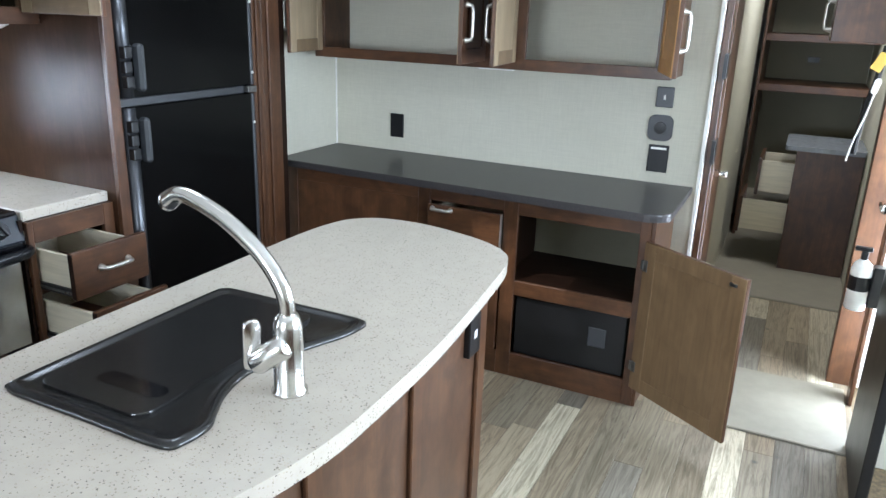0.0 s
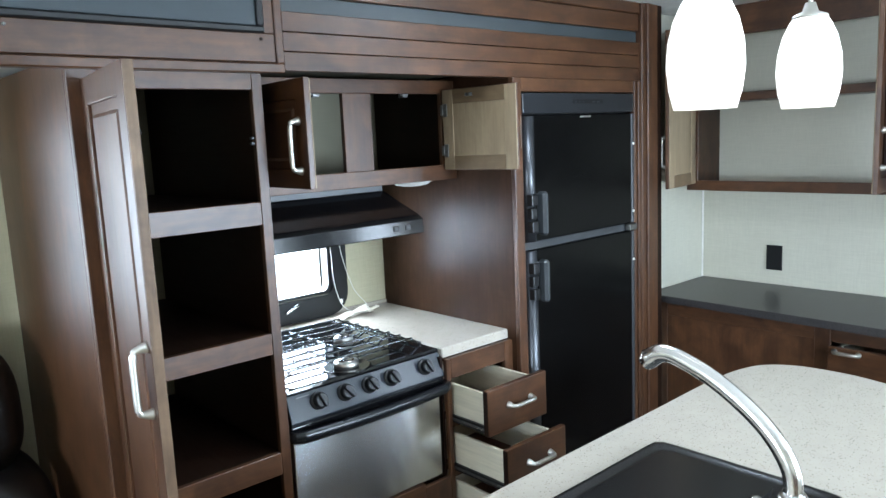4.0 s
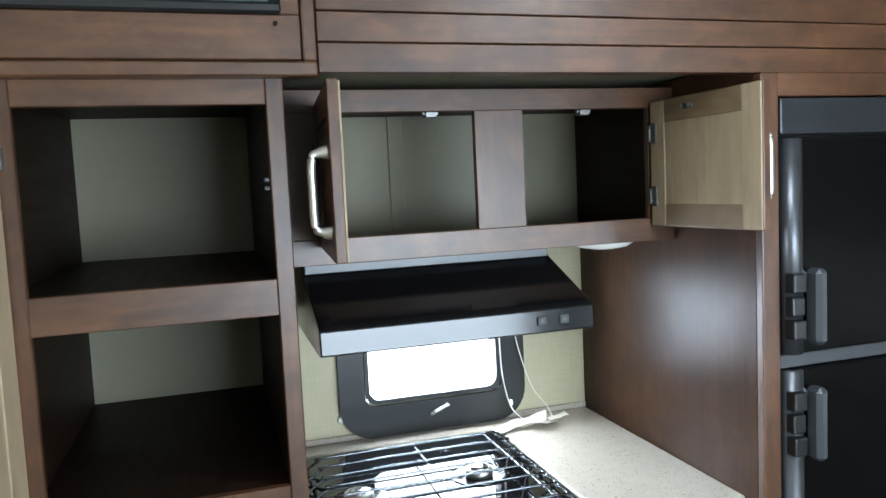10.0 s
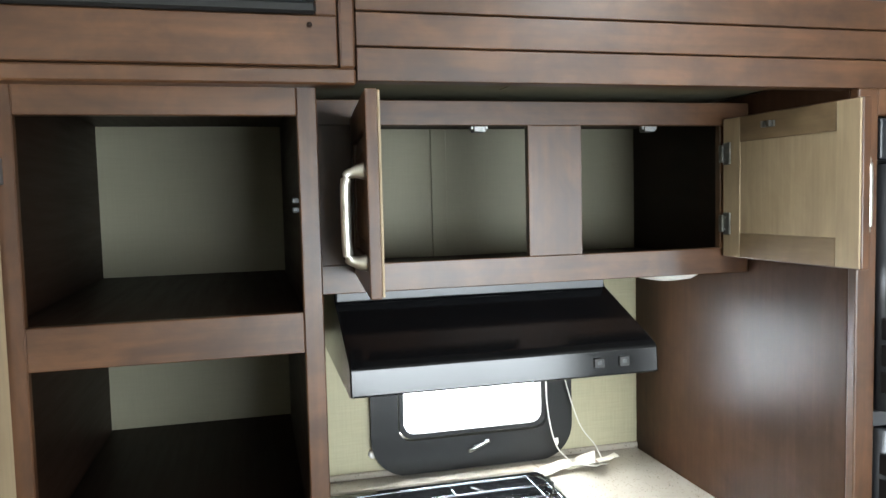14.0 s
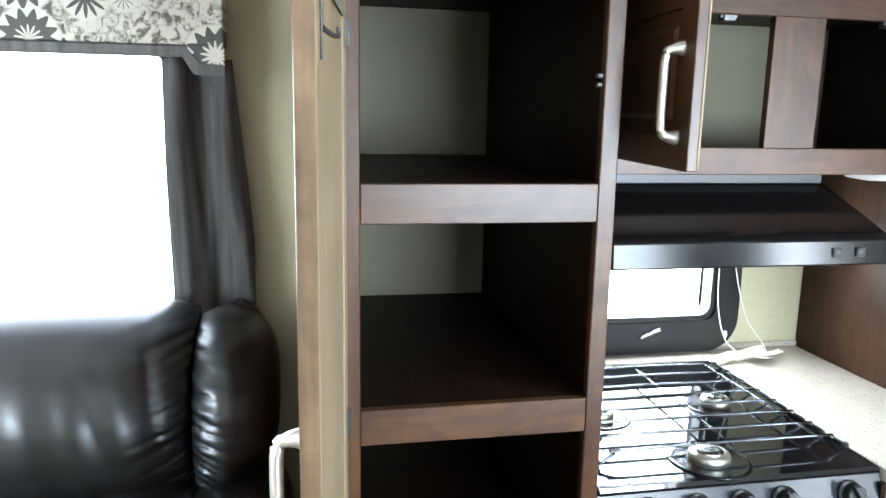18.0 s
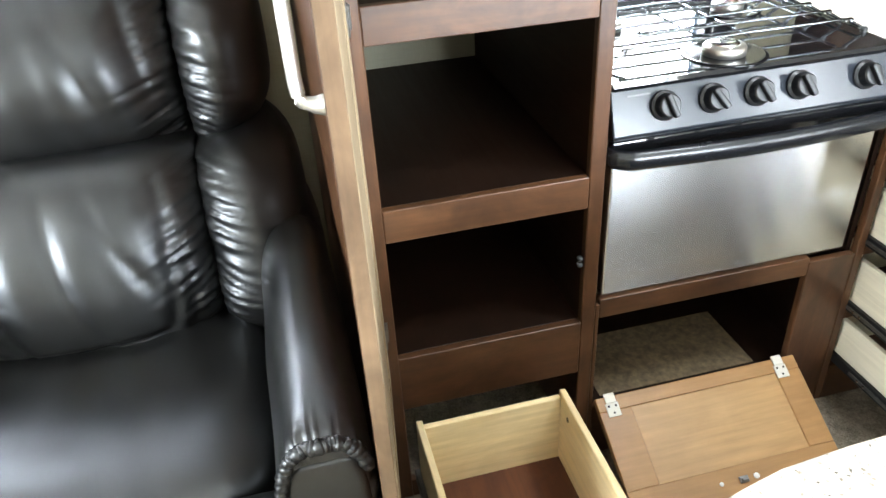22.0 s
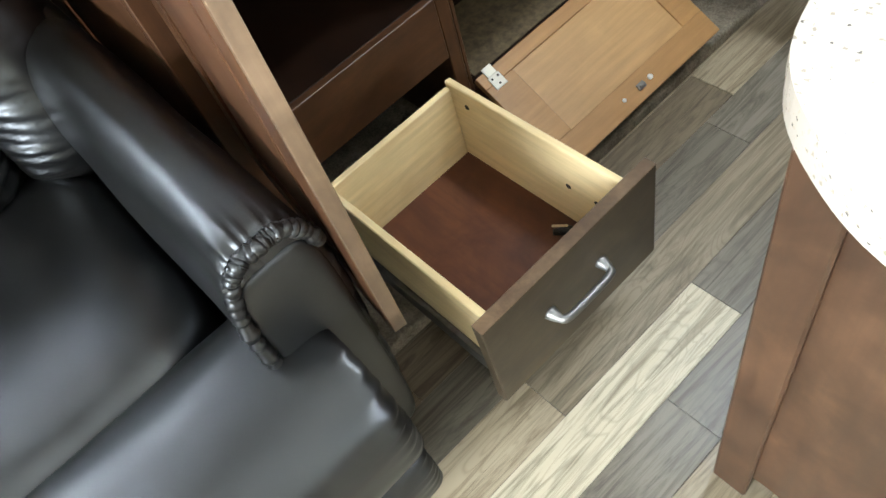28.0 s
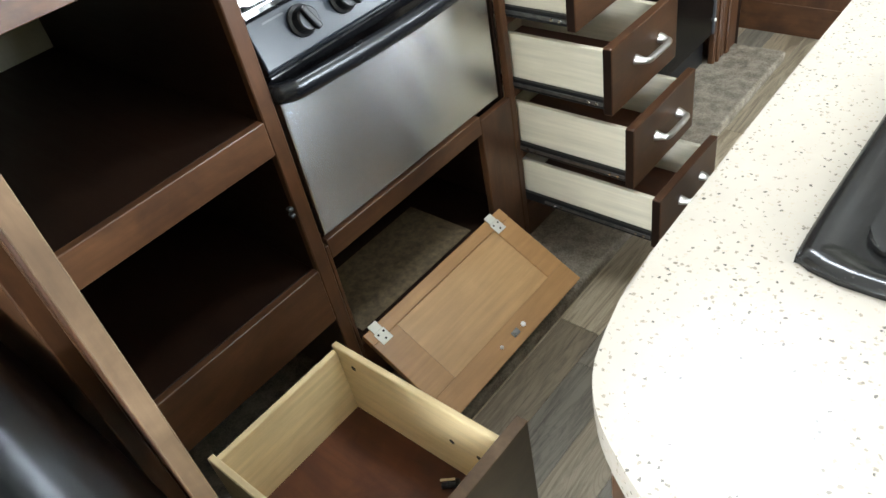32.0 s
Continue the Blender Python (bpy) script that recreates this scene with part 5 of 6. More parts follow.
for p, q in zip(rings, rings[1:]):
    for k in range(len(p)):
        bm.faces.new((p[k], p[(k + 1) % len(p)], q[(k + 1) % len(p)], q[k]))
bm.faces.new(rings[0])
bm.faces.new(rings[-1])
part("rim", bm, "sink", sk, "", True)
part("cover_board", slab(rounded_outline(SX0 + 0.045, SX1 - 0.128, SY0 + 0.045, SY1 - 0.045, 0.03, 6), IZ + 0.0048, IZ + 0.0110, 0.003, 2), "sink", sk, "black cover board")
part("hand_slot", slab(rounded_outline(-0.830, -0.665, 1.050, 1.094, 0.021, 6), IZ + 0.0112, IZ + 0.0117, 0), "gloss_black", sk, "oval grip slot")
fa = thing("faucet", "brushed satin single-lever faucet with an arched spout", "faucet", (-0.47, 1.19, IZ))
bx0, by0 = -0.488, 1.212
part("base", lathe([(0.035, IZ + 0.0005), (0.035, IZ + 0.005), (0.0295, IZ + 0.010), (0.0285, IZ + 0.100), (0.0275, IZ + 0.135), (0.0235, IZ + 0.152), (0.0185, IZ + 0.160)], bx0, by0, 28), "satin", fa, "", True)
sp = curve_points([(bx0, by0, IZ + 0.14), (bx0 - 0.006, by0, IZ + 0.20), (bx0 - 0.050, by0, IZ + 0.262), (bx0 - 0.130, by0, IZ + 0.318), (bx0 - 0.205, by0 - 0.003, IZ + 0.350), (bx0 - 0.243, by0 - 0.005, IZ + 0.354), (bx0 - 0.270, by0 - 0.006, IZ + 0.338)], 8)
nn = len(sp)
part("spout", tube(sp, 0.017, 18, True, [0.0158 + 0.0045 * max(0, (i / nn - 0.74) / 0.26) for i in range(nn)]), "satin", fa, "", True)
part("aerator", tube([(bx0 - 0.263, by0 - 0.006, IZ + 0.343), (bx0 - 0.276, by0 - 0.006, IZ + 0.331)], 0.0165, 16), "chrome", fa, "chrome spout tip", True)
hub = part("lever_hub", tube([(bx0 + 0.018, by0 - 0.028, IZ + 0.112), (bx0 + 0.014, by0 - 0.030, IZ + 0.110), (bx0 - 0.036, by0 - 0.046, IZ + 0.072), (bx0 - 0.040, by0 - 0.047, IZ + 0.069)], 0.024, 20, True, [0.021, 0.0245, 0.0245, 0.022]), "satin", fa, "", True)
lv = slab(rounded_outline(-0.017, 0.017, -0.012, 0.092, 0.015, 6), -0.005, 0.005, 0.003, 2)
part("lever", turned(lv, Matrix.Translation((bx0 - 0.047, by0 - 0.050, IZ + 0.068)) @ pose(0, 0, 0, 90, 0, 62) @ pose(0, 0, 0, 6, 0, 0)), "satin", hub, "flat upright lever", True)


# ---- pendants ----
def pendant(x, y):
    p = thing("pendant_lamp", "lit white opal glass pendant lamp on a thin rod", "lamp", (x, y, 1.583), "pendants over the island")
    part("shade", lathe([(0.050, 1.586), (0.0515, 1.583), (0.060, 1.615), (0.0645, 1.655), (0.062, 1.695), (0.053, 1.732), (0.040, 1.760), (0.034, 1.768)], x, y, 32), "opal", p, "glowing white glass shade", True)
    part("cap", lathe([(0.036, 1.768), (0.034, 1.774), (0.016, 1.782), (0.010, 1.800)], x, y, 24), "nickel", p, "", True)
    part("rod", tube([(x, y, 1.798), (x, y, 2.020)], 0.0045, 8), "nickel", p)
    part("canopy", lathe([(0.052, CEIL - 0.0005), (0.050, 2.024), (0.014, 2.016)], x, y, 24), "nickel", p, "", True)
    return p


pendant(-0.660, 1.228)
pendant(-0.674, 1.688)


# ---- recliner sofa ----
def cushion(x0, x1, y0, y1, z0, z1, power=3.2, res=22, wrinkle=0.004, seed=0.0, pleat=0.0, turn=None):
    """A stuffed block: a rounded box with soft wrinkles."""
    bm = bmesh.new()
    bmesh.ops.create_cube(bm, size=2.0)
    bmesh.ops.subdivide_edges(bm, edges=bm.edges[:], cuts=res, use_grid_fill=True)
    c = Vector(((x0 + x1) / 2, (y0 + y1) / 2, (z0 + z1) / 2))
    h = Vector(((x1 - x0) / 2, (y1 - y0) / 2, (z1 - z0) / 2))
    for v in bm.verts:
        p = v.co.copy()
        s = (abs(p.x) ** power + abs(p.y) ** power + abs(p.z) ** power) ** (1 / power)
        q = p / s
        w = c + Vector((q.x * h.x, q.y * h.y, q.z * h.z))
        nrm = q.normalized()
        k = wrinkle * (noise.noise(Vector((w.x * 9 + seed, w.y * 22, w.z * 7))) + 0.5 * noise.noise(Vector((w.x * 20, w.y * 48 + seed, w.z * 15))))
        if pleat:
            edge = math.exp(-(1 - abs(q.y)) * 7.0)
            k -= pleat * edge * (0.5 + 0.5 * math.sin(q.z * 21 + q.x * 6 + 3.0 * noise.noise(Vector((w.y * 5, w.z * 9, seed)))))
            k -= 0.8 * pleat * max(0.0, noise.noise(Vector((w.x * 3, w.y * 26 + seed * 7, w.z * 5)))) * max(0.0, 1 - abs(q.y) * 1.3)
        v.co = w + nrm * k
    if turn:
        bmesh.ops.transform(bm, matrix=Matrix.Translation(c) @ turn @ Matrix.Translation(-c), verts=bm.verts)
    return bm


def fall(d, r):
    """How far a padded surface has dropped (0 to 1) at the distance d from its edge, rounded over r."""
    t = max(0.0, min(1.0, d / r))
    return 1 - math.sqrt(max(0.0, 1 - (1 - t) ** 2))


def padded(xf, depth, y0, y1, z0, z1, tilt, sides, seed, nu=70, nv=60, arcs=0.0, folds=0.006, trim=0.05, power=7):
    """A stuffed panel facing +x. sides: for low y, high y, bottom, top a drop, a rounding radius and the depth of its gathers."""
    bm = bmesh.new()
    zc, slope = (z0 + z1) / 2, math.tan(radians(tilt))
    rows = []
    for i in range(nu + 1):
        s = 0.5 - 0.5 * math.cos(math.pi * i / nu)
        row = []
        for k in range(nv + 1):
            t = 0.5 - 0.5 * math.cos(math.pi * k / nv)
            z = z0 + (z1 - z0) * t
            end = abs(2 * t - 1) ** power
            lo = y0 + (trim * end if sides[0][0] > 0.1 else 0)
            hi = y1 - (trim * end if sides[1][0] > 0.1 else 0)
            y = lo + (hi - lo) * s
            gaps = (y - lo, hi - y, z - z0, z1 - z)
            x = xf
            for (drop, r, g), d in zip(sides, gaps):
                x -= drop * fall(d, r)
            for q in (0, 1):
                g, d = sides[q][2], gaps[q]
                if g:
                    n1 = noise.noise(Vector((z * 40 + d * 12, seed + 3 * q, d * 3)))
                    n2 = noise.noise(Vector((z * 74 - d * 16, seed + 7 + q, d * 6)))
                    x -= g * math.exp(-d / 0.042) * (1 - min(1.0, 4.5 * abs(n1))) + 0.5 * g * math.exp(-d / 0.022) * (1 - min(1.0, 3.0 * abs(n2)))
            mid = min(1.0, 6 * min(gaps[0], gaps[1]) / (y1 - y0)) * min(1.0, 5 * min(gaps[2], gaps[3]) / (z1 - z0))
            n3 = noise.noise(Vector((y * 15 + z * 2.5, z * 3.2, seed)))
            crease = max(0.0, 1 - 6.5 * abs(noise.noise(Vector((y * 7 + z * 1.6, z * 1.9, seed + 4)))))
            x += folds * mid * (0.9 * n3 - 0.75 * crease * (0.4 + 0.6 * abs(n3)))
            if arcs:
                for at, w in ((0.050, 0.010), (0.085, 0.008)):
                    d = (max(gaps[1], 0.004) ** -3 + max(gaps[2], 0.004) ** -3) ** (-1 / 3)
                    x -= arcs * math.exp(-((d - at - 0.012 * n3) / w) ** 2) * min(1.0, 3.2 * s) * max(0.0, 1 - 1.3 * t)
            for q in (0, 1):
                if sides[q][2]:
                    z -= 0.030 * math.exp(-gaps[q] / 0.045) * t ** 7
            row.append(bm.verts.new((x - slope * (z - zc), y, z)))
        rows.append(row)
    for i in range(nu):
        for k in range(nv):
            bm.faces.new((rows[i][k], rows[i + 1][k], rows[i + 1][k + 1], rows[i][k + 1]))
    ring = [rows[i][0] for i in range(nu)] + [rows[nu][k] for k in range(nv)] + [rows[i][nv] for i in range(nu, 0, -1)] + [rows[0][k] for k in range(nv, 0, -1)]
    back = [bm.verts.new((xf - depth - slope * (v.co.z - zc), v.co.y, v.co.z)) for v in ring]
    for k in range(len(ring)):
        j = (k + 1) % len(ring)
        bm.faces.new((ring[k], ring[j], back[j], back[k]))
    bm.faces.new(back)
    return bm


def bolster(axis, a0, a1, u0, u1, v0, v1, power, gather, seed, scroll=0.0, crease=None, around=110, along=70):
    """A stuffed roll along x or y, its cover drawn together in pleats at the far end."""
    bm = bmesh.new()
    rows = []
    cu, cv, hu, hv = (u0 + u1) / 2, (v0 + v1) / 2, (u1 - u0) / 2, (v1 - v0) / 2
    for i in range(along + 1):
        t = math.sin(0.5 * math.pi * i / along)
        a = a0 + (a1 - a0) * t
        d, d0 = abs(a1 - a), abs(a - a0)
        row = []
        for k in range(around):
            g = math.tau * k / around
            c, s = math.cos(g), math.sin(g)
            r = (abs(c) ** power + abs(s) ** power) ** (-1 / power)
            n1 = noise.noise(Vector((9 * c, 9 * s, seed + 2 * d)))
            n2 = noise.noise(Vector((2 * c + seed, 2 * s, 5 * a)))
            pleat = 0.5 + 0.5 * math.sin(g * 31 + 3.4 * n1)
            back = 0.20 * fall(d0, 0.07) if axis == "x" else 0.10 * fall(d0, 0.05)
            cut = 1 - gather * (1.0 * math.exp(-d / 0.008) + 1.25 * pleat * (0.6 + 0.6 * n2) * math.exp(-d / 0.015)) - back
            v = cv + hv * r * s * (1 - 0.5 * (1 - cut)) + 0.003 * n2
            wide = 1 + scroll * max(0.0, min(1.0, (v - cv) / (0.6 * hv)))
            u = cu + hu * r * c * wide * cut + 0.004 * n2
            if crease is not None:
                dip = 0.010 * math.exp(-((a - crease + 0.30 * (u - cu)) / 0.010) ** 2) * max(0.0, s)
                v -= dip
            row.append(bm.verts.new((a, u, v) if axis == "x" else (u, a, v)))
        rows.append(row)
    for p, q in zip(rows, rows[1:]):
        for k in range(around):
            bm.faces.new((p[k], p[(k + 1) % around], q[(k + 1) % around], q[k]))
    bm.faces.new(rows[0])
    bm.faces.new(rows[-1])
    return bm


so = thing("recliner_sofa", "black leather reclining theatre sofa with pillow back cushions", "sofa", (-1.9, -0.40, SZ))
part("base_box", cushion(-2.32, -1.50, -1.34, 0.44, SZ, 0.28, 12, 14, 0.001), "leather", so)


def seat(yc, w, first):
    """One seat: head pillow, lumbar pillow with their side rolls, seat, foot flap."""
    lab = lambda t: t if first else ""
    a, b = yc - w / 2, yc + w / 2
    fine = (84, 120) if first else (36, 30)
    seam, seam2 = (0.095, 0.21, 0.018), (0.070, 0.110, 0.015)
    part("head_pillow", padded(-2.118, 0.28, a + 0.062, b - 0.082, 0.690, 1.084, 9, (seam, seam, (0.15, 0.20, 0), (0.22, 0.20, 0)), yc, *fine, folds=0.010), "leather", so, lab("puffy leather head pillow"), True)
    part("lumbar_pillow", padded(-1.938, 0.30, a + 0.062, b - 0.078, 0.335, 0.752, 16, (seam, seam, (0.17, 0.21, 0), (0.12, 0.19, 0)), yc + 3, *fine, arcs=0.011, folds=0.012), "leather", so, lab("puffy leather lumbar pillow"), True)
    for k, (c0, c1) in enumerate(((a - 0.065, a + 0.062), (b - 0.082, b + 0.095))):
        free = (0.20, 0.125, 0.0)
        e = (free, seam2) if k == 0 else (seam2, free)
        part("head_side_roll", padded(-2.126, 0.27, c0, c1, 0.690, 1.068, 9, (*e, (0.13, 0.14, 0), (0.21, 0.18, 0)), yc + k, 40, fine[1], folds=0.004, trim=0.085, power=3.5), "leather", so, "", True)
        e = (e[0], seam2) if k == 0 else ((seam2[0], seam2[1], 0.020), e[1])
        part("lumbar_side_roll", padded(-1.952, 0.29, c0, c1 + 0.030, 0.345, 0.752, 16, (*e, (0.15, 0.15, 0), (0.11, 0.13, 0)), yc + k + 5, 40, fine[1], folds=0.004, trim=0.06, power=4), "leather", so, "", True)
    part("seat_cushion", cushion(-2.12, -1.515, a, b, 0.18, 0.418, 5.0, 30, 0.003, yc + 7), "leather", so, lab("padded leather seat"), True)
    e = b + 0.080 * (b > 0)
    part("seat_roll", bolster("y", a + 0.01, e, -1.570, -1.262, 0.150, 0.408, 2.7, 0.11, yc + 1), "leather", so, lab("rolled front of the leather seat"), True)
    part("foot_flap", bolster("y", a + 0.01, e - 0.004, -1.52, -1.275, 0.015, 0.200, 3.0, 0.11, yc + 9), "leather", so, lab("padded foot flap"), True)


seat(0.050, 0.63, True)
seat(-0.93, 0.62, False)


def arm(y0, y1):
    """One arm: a padded roll, the flat front set into it, and the gathered bead round that front."""
    part("arm", bolster("x", -2.28, -1.412, y0, y1, 0.03, 0.602, 2.9, 0.13, y0, 0.10, -2.03, 150, 90), "leather", so, "rolled leather arm", True)
    part("arm_front", cushion(-1.440, -1.402, y0 + 0.013, y1 - 0.013, 0.035, 0.552, 6.0, 14, 0.001, y0 + 2), "leather", so, "flat stitched arm front", True)
    cy, cz, hy, hz = (y0 + y1) / 2, 0.316, (y1 - y0) / 2, 0.286
    pts, radii = [], []
    for i in range(121):
        g = radians(42 + 122 * i / 120)
        c, q = math.cos(g), math.sin(g)
        r = (abs(c) ** 3.4 + abs(q) ** 3.4) ** (-1 / 3.4)
        wide = 1 + 0.10 * max(0.0, min(1.0, (hz * r * q) / (0.6 * hz)))
        tuck = noise.noise(Vector((i * 0.42, y0 * 9, 1.5)))
        pts.append((-1.4085 + 0.004 * tuck, cy + 0.90 * hy * r * c * wide, cz + 0.945 * hz * r * q))
        radii.append(0.0100 + 0.0030 * tuck + 0.0013 * math.sin(i * 1.9 + 4 * tuck))
    part("gathered_bead", tube(pts, 0.01, 10, True, radii), "leather", so, "bead of gathered leather round the arm front", True)


arm(0.366, 0.508)
arm(-0.62, -0.30)
arm(-1.40, -1.255)

# ---- curtain and valance ----
va = thing("valance", "black and cream floral fabric valance over a dark cornice strip", "valance", (-2.45, -0.5, 1.63))
part("box_front", box(-2.470, -2.445, -1.34, 0.352, 1.648, 1.758, 0.004, 2), "valance", va)
part("return", box(XB + 0.001, -2.4705, 0.326, 0.352, 1.648, 1.758, 0.003), "valance", va)
part("lower_strip", box(-2.474, -2.450, -1.335, 0.285, 1.622, 1.647, 0.003), "curtain", va, "dark piping strip")
tail = [(0.275, 1.648), (0.275, 1.640), (0.300, 1.610), (0.352, 1.607), (0.352, 1.648)]
hem = [(0.270, 1.640), (0.262, 1.622), (0.285, 1.585), (0.352, 1.582), (0.352, 1.6065), (0.300, 1.6095)]
for nm, o, x0, x1, mt in (("tail", tail, -2.470, -2.4445, "valance"), ("tail_hem", hem, -2.474, -2.448, "curtain")):
    bm = bmesh.new()
    a, b = [bm.verts.new((x0, y, z)) for y, z in o], [bm.verts.new((x1, y, z)) for y, z in o]
    bm.faces.new(a)
    bm.faces.new(b[::-1])
    for k in range(len(o)):
        bm.faces.new((a[k], a[(k + 1) % len(o)], b[(k + 1) % len(o)], b[k]))
    part(nm, bm, mt, va)
def drape(y0, y1):
    cu = thing("curtain", "dark brown faux-leather side curtain hanging in folds", "curtain", (-2.47, (y0 + y1) / 2, 0.98))
    bm = bmesh.new()
    nu, nz = 40, 24
    grid = []
    for i in range(nu + 1):
        u = i / nu
        row = []
        for k in range(nz + 1):
            z = 1.62 - 0.66 * k / nz
            fall = 1 + 0.25 * k / nz
            yy = y0 + (y1 - y0) * u * (0.80 + 0.20 * min(1.0, 1.6 * k / nz) - 0.06 * max(0.0, k / nz - 0.7))
            row.append(bm.verts.new((-2.482 + 0.017 * math.sin(u * 9 + 0.6 * math.sin(k * 0.2)) * fall + 0.007 * noise.noise(Vector((u * 9, z * 4, y0))), yy, z)))
        grid.append(row)
    for i in range(nu):
        for k in range(nz):
            bm.faces.new((grid[i][k], grid[i + 1][k], grid[i + 1][k + 1], grid[i][k + 1]))
    bmesh.ops.solidify(bm, geom=bm.faces[:], thickness=0.003)
    part("cloth", bm, "curtain", cu, "", True)
drape(0.212, 0.405)
drape(-1.33, -1.20)

# ---- hall and bedroom beyond the hutch ----
dj = tagged(part("door_frame_hall", boxes((-0.028, 0.000, 3.46, 3.56, FZ, 1.90), (0.682, 0.699, 3.46, 3.56, FZ, 1.90), (-0.028, 0.699, 3.46, 3.56, 1.90, 1.95), bevel=0.003), "wood_z"), "stained wood hall door frame", "door frame", kind="structure")
tagged(part("door_frame_entry", boxes((0.600, 0.699, 3.66, 3.74, FZ, 1.90), bevel=0.003), "wood_z"), "stained wood upright trim beside the entry", "door frame", kind="structure")
hdm = facing(0.002, 3.57, FZ + 0.01, 91)
hd1 = tagged(new("door_1"), "stained wood hall door standing open", "door", kind="structure")
hd1.location = K * Vector((0.012, 3.57, FZ + 0.01))
part("leaf", turned(box(0, 0.40, 0, 0.030, 0, 1.86, 0.003), hdm), "wood_z", hd1)
for zz in (0.25, 0.95, 1.30, 1.62):
    part("hinge", turned(box(-0.135, -0.035, -0.003, 0.012, zz, zz + 0.10, 0.001), hdm), "black", hd1, "black hinge")
part("knob", turned(tube([(0.05, -0.055, 0.88), (0.05, -0.03, 0.88), (0.05, 0.0, 0.88)], 0.012, 12, True, [0.016, 0.012, 0.020]), hdm), "chrome", hd1, "chrome door knob", True)
ds = thing("dresser", "dark wood dresser with two drawers pulled out", "dresser", (0.45, 5.45, FZ))
part("body", boxes((0.32, 0.695, 5.25, 5.72, FZ, 0.735), bevel=0.002), "wood_z", ds)
part("top", slab(rounded_outline(0.25, 0.697, 5.20, 5.76, 0.03, 5), 0.736, 0.765, 0.004), "sheen_top", ds, "laminate top, window reflection put into its pale grey")
for z0, z1, xo in ((0.44, 0.64, 0.13), (0.18, 0.38, 0.05)):
    dd = part("drawer", boxes((xo, 0.32, 5.30, 5.312, z0, z1), (xo, 0.32, 5.66, 5.672, z0, z1), (xo, 0.32, 5.312, 5.66, z0, z0 + 0.01), bevel=0.001), "cream", ds, "cream drawer box pulled out")
    part("front", box(xo - 0.02, xo - 0.0005, 5.28, 5.70, z0 - 0.02, z1 + 0.02, 0.002), "wood_y", dd)
wr = thing("wardrobe_shelves", "dark wood wardrobe with open shelves", "wardrobe", (0.35, 6.4, FZ))
part("side", box(-0.02, 0.0, 5.95, 6.58, FZ, 1.95, 0.002), "wood_z", wr)
for zz in (1.02, 1.36, 1.72):
    part("shelf", box(0.0, 0.695, 5.97, 6.58, zz, zz + 0.05, 0.002), "wood_x", wr)
part("back_panel", box(0.0, 0.695, 6.585, 6.595, FZ, 1.95, 0), "back", wr)
part("socket", box(0.28, 0.36, 6.575, 6.584, 1.20, 1.24, 0.001), "black", wr)
kn = tagged(part("step_mat", box(0.205, 0.672, 3.02, 3.60, FZ - 0.003, FZ + 0.010, 0.004), "mat"), "pale linoleum step tread on the plank floor", "mat")
tagged(part("floor_bedroom", box(-1.20, 0.70, 4.62, 6.60, FZ - 0.004, FZ + 0.012, 0.004), "mat"), "pale bedroom floor covering", "floor", kind="structure")
ob = thing("overhead_locker", "grey-brown overhead locker with an open door", "cabinet", (0.55, 3.7, 1.40))
part("body", box(0.36, 0.698, 3.58, 4.10, 1.42, 1.95, 0.003), "wood_z", ob)
part("handle", pull(0.358, 3.62, 1.52, (0, 0, 1), (-1, 0, 0), 0.11), "nickel", ob, "", True)
dt = thing("entry_door", "black-edged entry door with chrome handle standing ajar", "door", (0.68, 2.85, FZ))
part("leaf", box(0.664, 0.698, 2.60, 3.10, FZ + 0.01, 1.80, 0.004), "black", dt)
part("handle", tube([(0.60, 3.05, 0.90), (0.664, 3.05, 0.90)], 0.011, 10), "chrome", dt, "chrome handle", True)
part("lever", tube([(0.605, 2.96, 0.905), (0.605, 3.07, 0.905)], 0.010, 10), "chrome", dt, "", True)
ex = thing("fire_extinguisher", "small white fire extinguisher with a black label and valve", "extinguisher", (0.61, 3.30, 0.44))
part("bottle", lathe([(0.034, 0.440), (0.038, 0.446), (0.038, 0.600), (0.030, 0.625), (0.014, 0.640)], 0.612, 3.30, 20), "white", ex, "", True)
part("label_band", lathe([(0.0385, 0.520), (0.0388, 0.522), (0.0388, 0.575), (0.0385, 0.577)], 0.612, 3.30, 20), "black", ex)
part("valve", boxes((0.600, 0.624, 3.288, 3.312, 0.640, 0.672), (0.575, 0.636, 3.292, 3.308, 0.672, 0.690), bevel=0.003), "black", ex)
part("bracket", box(0.6505, 0.7005, 3.275, 3.325, 0.46, 0.62, 0.002), "black", ex)
cl = thing("hanging_strap", "black strap with a yellow tag hanging by the locker", "strap", (0.60, 3.60, 1.0))
part("strap", tube(curve_points([(0.560, 3.56, 1.415), (0.548, 3.55, 1.30), (0.525, 3.54, 1.15), (0.515, 3.53, 1.00)], 6), 0.012, 8), "black", cl)
part("tag", turned(box(-0.02, 0.02, -0.002, 0.002, -0.035, 0.035, 0.002), pose(0.545, 3.530, 1.355, 0, 25, 0)), "yellow", cl, "yellow tag")
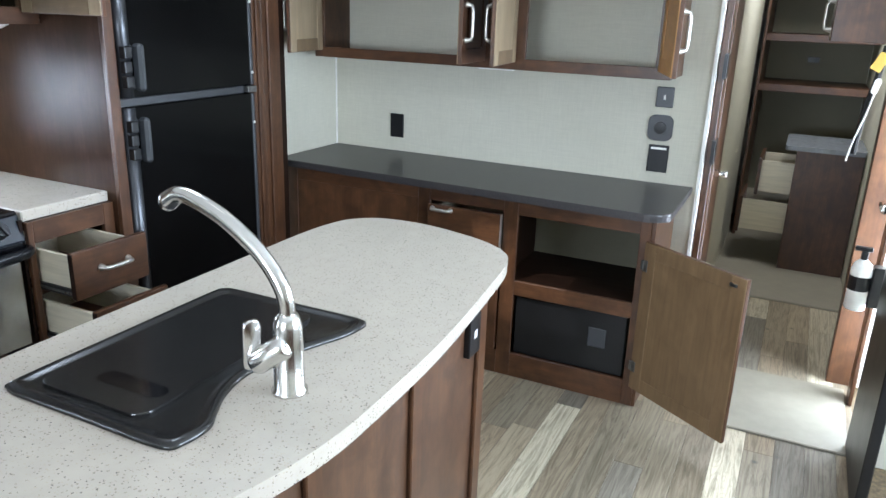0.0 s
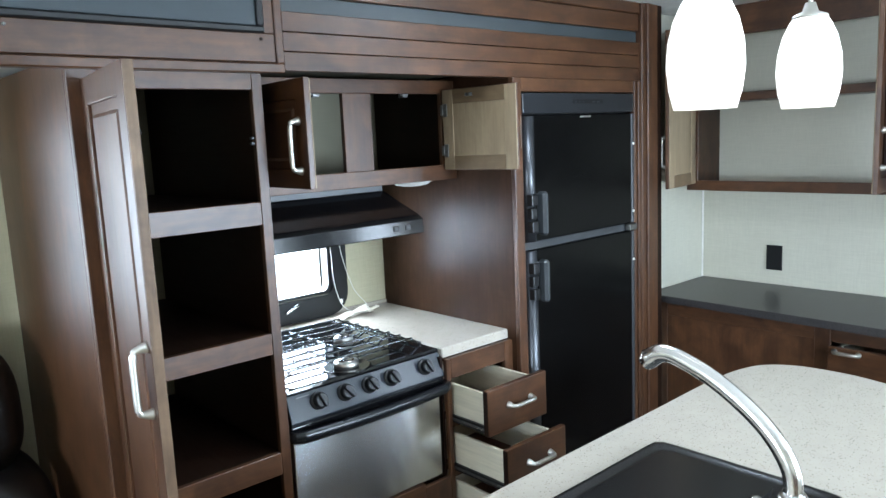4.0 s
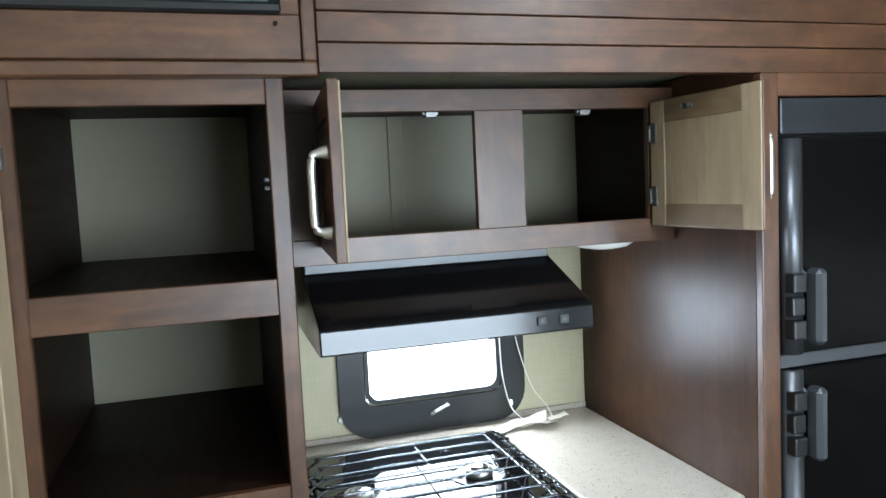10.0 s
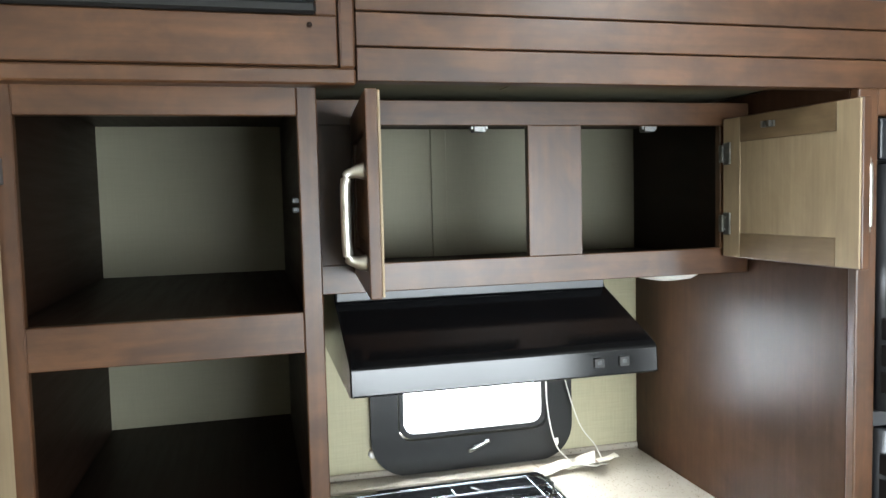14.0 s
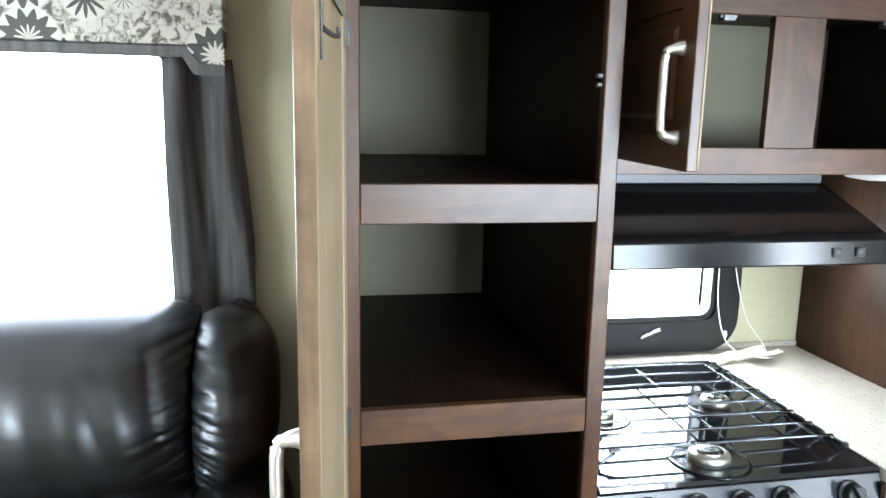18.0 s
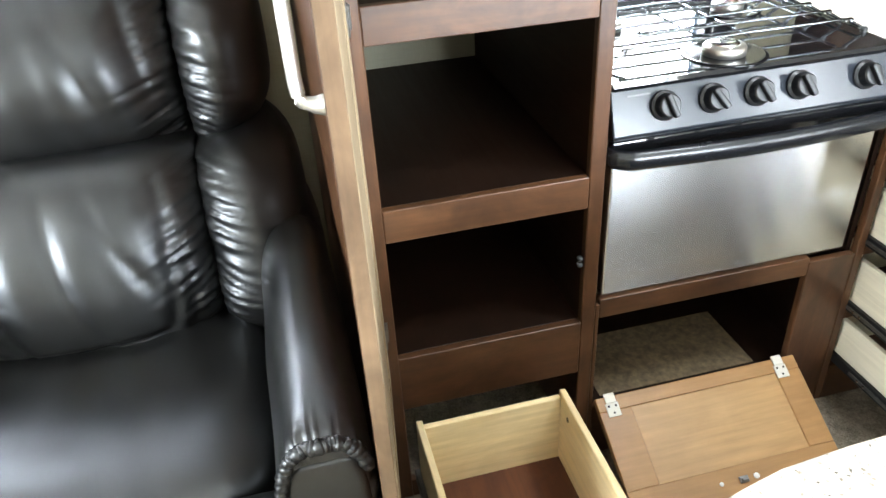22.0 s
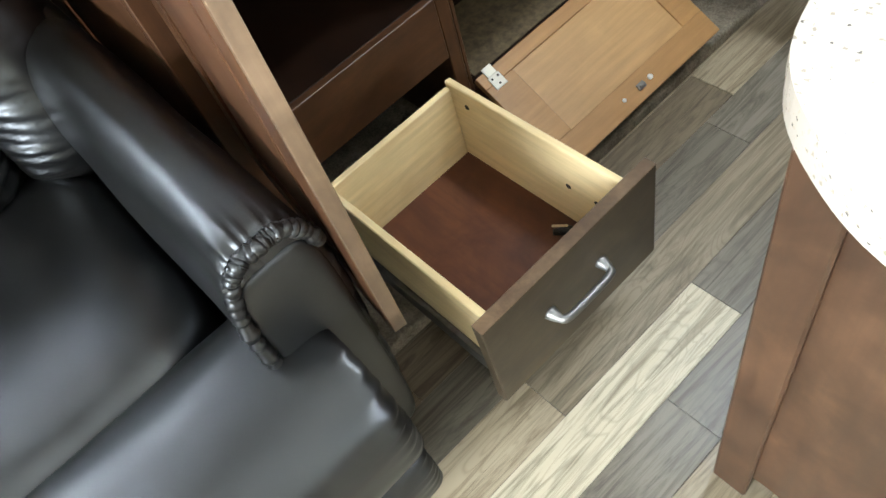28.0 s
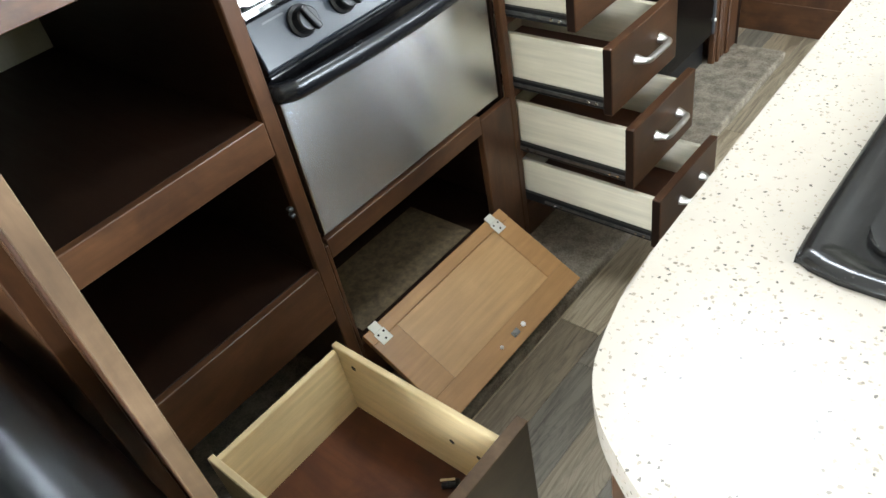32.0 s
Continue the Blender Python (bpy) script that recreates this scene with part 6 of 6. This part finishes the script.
part("key_fob", turned(slab(rounded_outline(-0.012, 0.012, -0.03, 0.03, 0.011, 5), -0.004, 0.004, 0.002, 1), pose(0.548, 3.528, 1.265, 90, 12, 0)), "white", cl, "white key fob")
part("cord", tube(curve_points([(0.547, 3.528, 1.235), (0.530, 3.526, 1.15), (0.505, 3.524, 1.04), (0.495, 3.524, 0.97)], 5), 0.004, 6), "cord", cl, "white cord")

# ---- plank floor, laid last ----
PW, PL = 0.1045, 0.92
fl = bpy.data.objects["floor"]
plank_mesh = {}


def plank(x0, x1, y0, y1, kind):
    key = (round(x1 - x0, 3), round(y1 - y0, 3), kind)
    if key not in plank_mesh:
        bm = box(0.0005, key[0] - 0.0005, 0.0005, key[1] - 0.0005, -0.004, 0, 0.0008)
        bmesh.ops.scale(bm, vec=(K, K, K), verts=bm.verts)
        bmesh.ops.recalc_face_normals(bm, faces=bm.faces)
        me = bpy.data.meshes.new("plank")
        bm.to_mesh(me)
        bm.free()
        me.materials.append(M[kind])
        plank_mesh[key] = me
    o = new("plank", plank_mesh[key])
    o.location = K * Vector((x0, y0, FZ))
    o.parent = fl
    return o


rng = random.Random(5)
xk = -1.250 - 6 * PW
while xk < 0.70:
    x1 = min(xk + PW, 0.699)
    yk = -2.6 - rng.random() * PL
    if abs(xk + 1.250) < 0.01:
        yk = 1.003 - 4 * PL
    elif abs(xk + 1.250 + PW) < 0.01:
        yk = 0.660 - 4 * PL
    elif abs(xk + 1.250 + 2 * PW) < 0.01:
        yk = 1.337 - 4 * PL
    while yk < 4.62:
        a, b = max(yk, -2.6), min(yk + PL, 4.62)
        if b - a > 0.05 and x1 - xk > 0.03:
            kind = rng.choice(("plank", "plank", "plank", "plank", "plank_grey", "plank_pale"))
            column, far = round((xk + 1.250) / PW), b > 1.05
            if -3 <= column <= 1 and -0.4 < (a + b) / 2 < 1.9:
                kind = {-3: "plank", -2: "plank_grey", -1: "plank", 0: "plank_grey" if far else "plank_pale", 1: "plank_grey"}[column]
            plank(xk, x1, a, b, kind)
        yk += PL
    xk += PW
